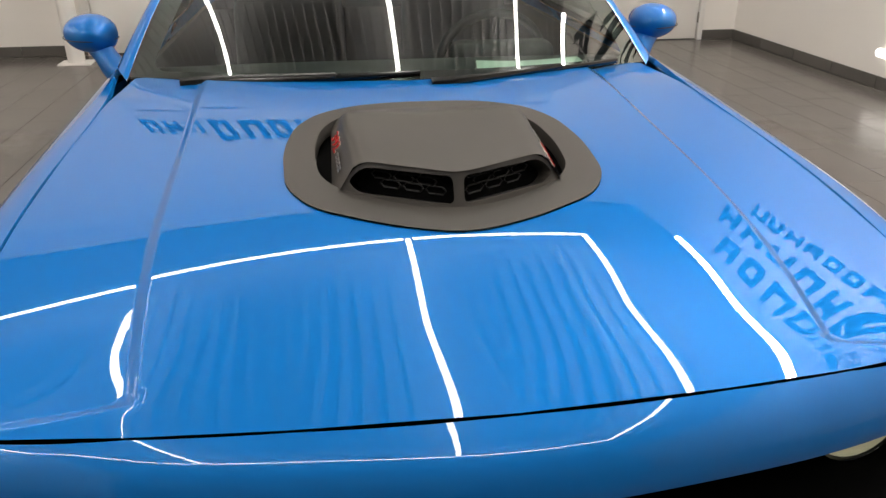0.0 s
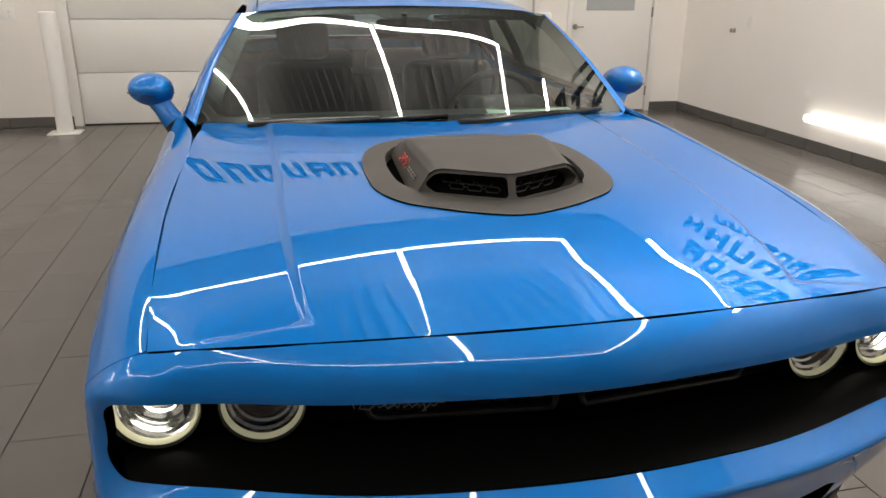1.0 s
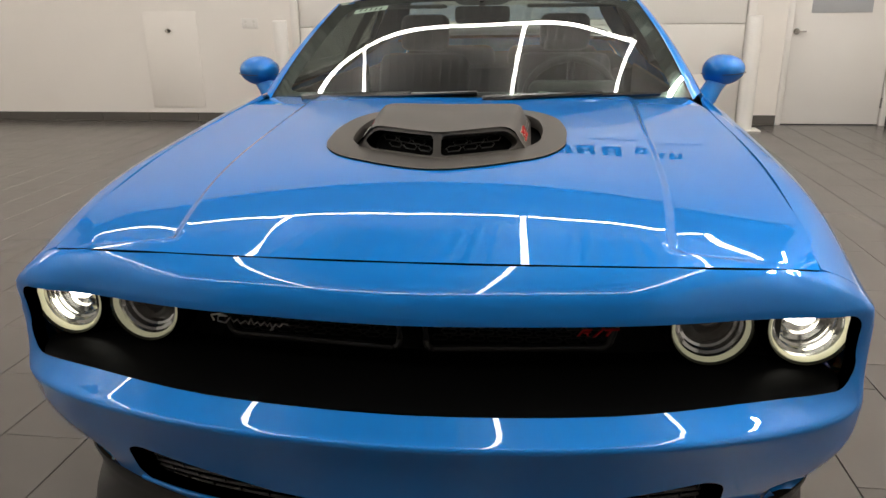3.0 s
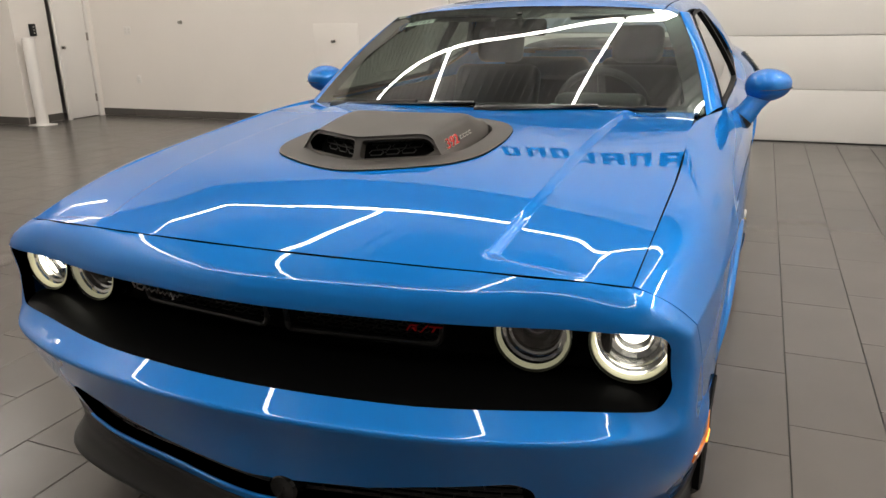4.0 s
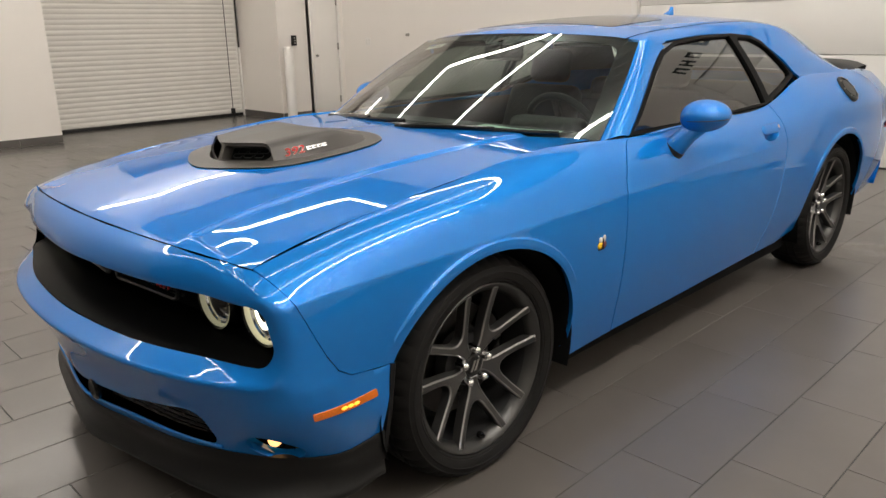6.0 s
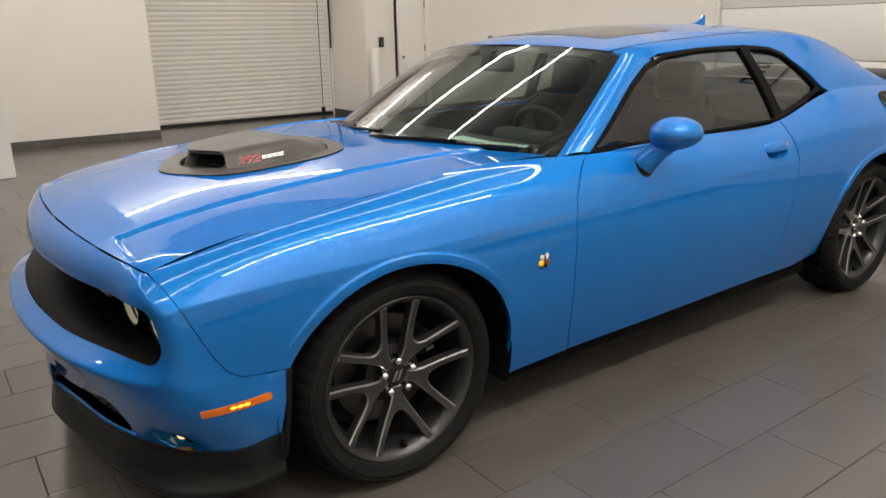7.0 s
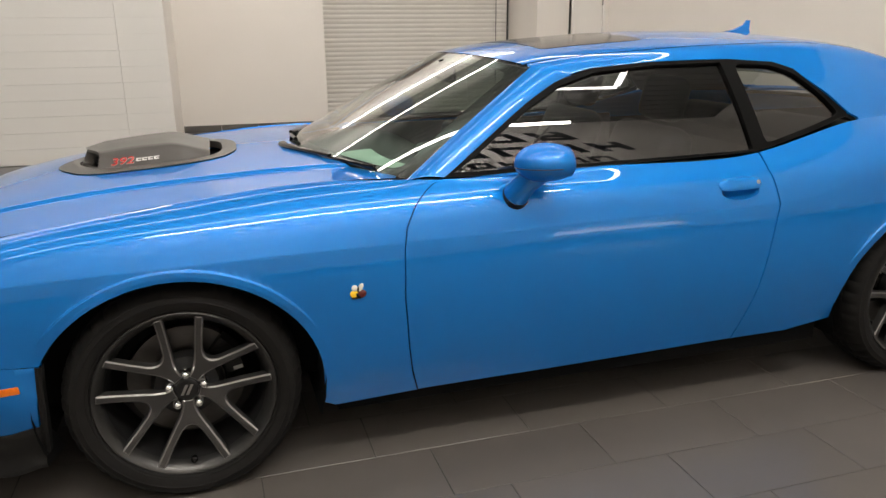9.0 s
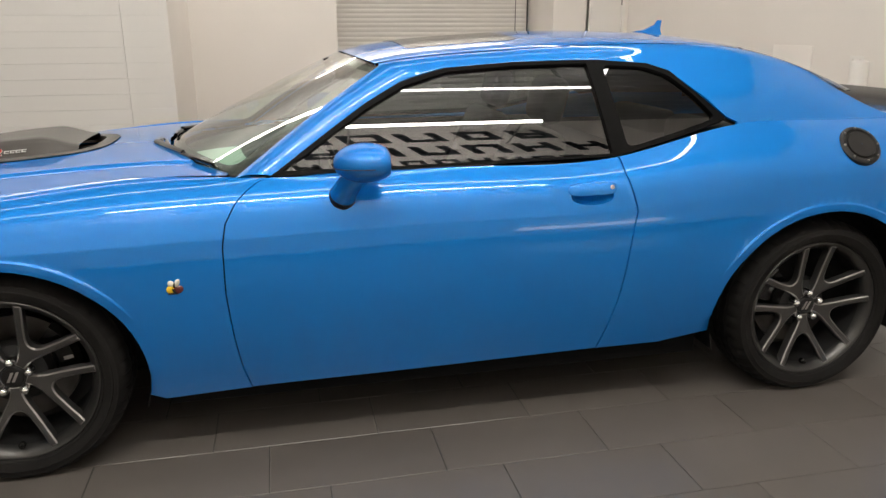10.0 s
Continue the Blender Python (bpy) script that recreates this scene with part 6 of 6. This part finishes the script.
# small fittings on the walls
def outlet(x, y, z, facing, label, w=0.12):
    o = tagged(part("outlet_plate", box((-w / 2, -0.006, -0.058), (w / 2, 0, 0.058), 0.004), TRIMWHITE), label, "outlet")
    for dx in ((-w / 4, w / 4) if w > 0.1 else (0,)):
        part("socket", lathe([(0.016, 0.0), (0.015, 0.002), (0.001, 0.0015)], 14, Matrix.Translation((dx, -0.006, 0.02)) @ FACE), SHUTTER, o)
        part("socket", lathe([(0.016, 0.0), (0.015, 0.002), (0.001, 0.0015)], 14, Matrix.Translation((dx, -0.006, -0.02)) @ FACE), SHUTTER, o)
    o.matrix_world = pose(x, y, z, 0, 0, facing)
    return o
outlet(-3.06, REAR - 0.001, 1.12, 0, "double white socket plate on the wall", 0.19)
outlet(-7.45, REAR - 0.001, 1.21, 0, "white switch plate on the wall", 0.13)
outlet(-7.35, REAR - 0.001, 0.53, 0, "white socket plate low on the wall", 0.08)
hatch = tagged(part("wall_hatch", box((-4.35, REAR - 0.012, 0.17), (-3.70, REAR, 1.26), 0.003), WALLPAINT), "flush white wall hatch with a small tap", "hatch")
part("tap", lathe([(0.001, 0.07), (0.016, 0.068), (0.018, 0.05), (0.011, 0.04), (0.011, 0.0), (0.024, 0.0)], 16, Matrix.Translation((-4.046, REAR - 0.012, 1.046)) @ FACE), BRASS, hatch)
def wall_knob(x, y, z, rz):
    k = tagged(part("coat_hook", lathe([(0.001, 0.05), (0.02, 0.046), (0.022, 0.03), (0.010, 0.02), (0.010, 0.0), (0.026, 0.0)], 16, FACE), BRASS), "small metal knob on the wall", "knob")
    k.matrix_world = pose(x, y, z, 0, 0, rz)
wall_knob(-6.47, REAR - 0.001, 1.31, 0)
wall_knob(RIGHT - 0.001, 5.42, 1.0, -90)
outlet(RIGHT - 0.001, 5.18, 1.10, -90, "white socket plate on the wall", 0.08)

# control box beside the shutter
cb = tagged(part("control_box", box((LEFT + 0.222, 5.46, 1.17), (LEFT + 0.27, 5.54, 1.33), 0.008), SATIN), "black push-button box on the pillar", "control box")
for z in (1.21, 1.25, 1.29):
    part("button", lathe([(0.012, 0), (0.011, 0.006), (0.001, 0.007)], 12, Matrix.Translation((LEFT + 0.27, 5.50, z)) @ Matrix.Rotation(radians(90), 4, "Y")), STEEL, cb)

# ---- lamps ----
def lamp_tube(a, b, r=0.035, label="long white LED tube hung from the ceiling", lit=None):
    a, b = Vector(a), Vector(b)
    t = tagged(part("led_tube_lamp", tube([a, b], r, 12), lit or TUBELIT), label, "lamp", "LED tubes")
    return t
LZ = 5.40
XA, XB, XC, XD = -5.7, -2.8, 0.35, 2.65
Y0, Y1 = -4.45, 4.15
for x in (XA, XB, XC, XD):
    lamp_tube((x, Y0, LZ), (x, Y1, LZ))
for y in (Y0, Y1):
    for a, b in ((XA, XB), (XB, XC), (XC, XD)):
        lamp_tube((a + 0.06, y, LZ), (b - 0.06, y, LZ))
for y in (-0.4, 1.4, 3.2):
    part("wall_bracket", box((3.34, y - 0.01, 4.59), (RIGHT, y + 0.01, 4.61)), STEEL, bpy.data.objects["wall_right"])
lamp_tube((-8.05, -2.9, 4.45), (-8.05, 4.3, 4.45), 0.035, "long white LED tube along the wall", DIMTUBE)
for y in (-2.5, 0.5, 4.0):
    part("wall_bracket", box((LEFT, y - 0.01, 4.44), (-8.03, y + 0.01, 4.46)), STEEL, bpy.data.objects["wall_left"])
lamp_tube((3.36, -0.9, 4.6), (3.36, 3.4, 4.6), 0.036, "long white LED tube along the wall", WASHTUBE)
lamp_tube((RIGHT - 0.05, 2.80, 0.30), (RIGHT - 0.05, 4.02, 0.30), 0.036, "white LED tube mounted low on the wall", WALLTUBE)
for y in (2.95, 3.87):
    part("wall_clip", box((RIGHT - 0.03, y - 0.015, 0.27), (RIGHT, y + 0.015, 0.33), 0.003), STEEL, bpy.data.objects["wall_right"])
for x in (XA, XB, XC, XD):
    for y in (Y0 + 0.3, 0.5, Y1 - 0.3):
        w = tagged(part("hanging_wire", tube([(x, y, LZ + 0.03), (x, y, HIGH)], 0.004, 6), STEEL), "thin wire holding a lamp", "wire", "lamp wires")


# dark lettered signs high on the walls, their letters as plain upright and level bars
def sign(rows, place):
    s = thing("wall_sign", "dark blue lettering in plain bars on the white wall", "sign")
    for x, z, w, h, k in rows:
        t = min(0.30 * w, 0.26 * h)
        bm = box((x, -0.012, z), (x + t, 0, z + h))
        add_box(bm, (x + w - t, -0.012, z), (x + w, 0, z + h))
        for f in ((0,), (1,), (0, 0.5), (0.5,), (0, 1))[k]:
            z0 = z + f * (h - t)
            add_box(bm, (x + t, -0.011, z0), (x + w - t, 0, z0 + t))
        for v in bm.verts:
            v.co.x += 0.25 * (v.co.z - z)
        bmesh.ops.transform(bm, matrix=place, verts=bm.verts)
        part("sign_letter", bm, SIGNDARK, s, smooth=False)
rng = random.Random(4)
def word(x, z, n, w, h, gap):
    return [(x + i * (w + gap), z, w * rng.uniform(0.85, 1.0), h, rng.randrange(5)) for i in range(n)]
sign(word(-2.45, 3.42, 3, 0.17, 0.20, 0.05) + word(-1.75, 3.42, 10, 0.26, 0.34, 0.07) + word(1.65, 3.42, 3, 0.17, 0.20, 0.05), pose(0, REAR, 0, 0, 0, 0))
sign(word(-3.9, 4.85, 6, 0.52, 0.48, 0.14) + word(-4.4, 4.17, 8, 0.48, 0.44, 0.12) + word(-4.0, 3.72, 12, 0.28, 0.24, 0.08), pose(RIGHT, 0, 0, 0, 0, -90))


# ---- floor: staggered porcelain tiles over grout ----
TW, TL, JOINT = 0.2925, 0.5940, 0.003
fl = tagged(part("floor", box((LEFT - 1.3, FRONT_Y - 0.2, -0.12), (RIGHT + 0.2, REAR + 0.2, -0.004)), GROUT, None, "", False), "dark grey staggered porcelain floor tiles", "floor", kind="structure")
tb = bmesh.new()
add_box(tb, (JOINT / 2, JOINT / 2, -0.004), (TW - JOINT / 2, TL - JOINT / 2, 0.0), 0.0012, 1)
tile_mesh = bpy.data.meshes.new("floor_tile")
tb.to_mesh(tile_mesh)
tb.free()
tile_mesh.materials.append(TILE)
rest_v, rest_f = [], []
base_v = [tuple(v.co) for v in tile_mesh.vertices]
base_f = [tuple(p.vertices) for p in tile_mesh.polygons]
count = 0
k0, k1 = math.floor((LEFT - 1.2 - 0.875) / TW), math.ceil((RIGHT - 0.875) / TW)
for k in range(k0, k1):
    x0 = 0.875 + k * TW
    off = 0.80 + 0.198 * k
    j0, j1 = math.floor((FRONT_Y - off) / TL), math.ceil((REAR + 0.1 - off) / TL)
    for j in range(j0, j1):
        y0 = off + j * TL
        near = (0.5 < x0 < 3.0 and -0.6 < y0 < 4.6) or (-2.2 < x0 < -0.9 and -1.2 < y0 < 3.0)
        if near and count < 300:
            o = new("tile", tile_mesh)
            o.parent = fl
            o.location = (x0, y0, 0)
            count += 1
        else:
            n = len(rest_v)
            rest_v += [(a + x0, b + y0, c) for a, b, c in base_v]
            rest_f += [tuple(i + n for i in f) for f in base_f]
me = bpy.data.meshes.new("floor_tiles")
me.from_pydata(rest_v, [], rest_f)
me.materials.append(TILE)
rest = new("floor_tiles", me)
rest.parent = fl
tagged(rest, kind="stuff")
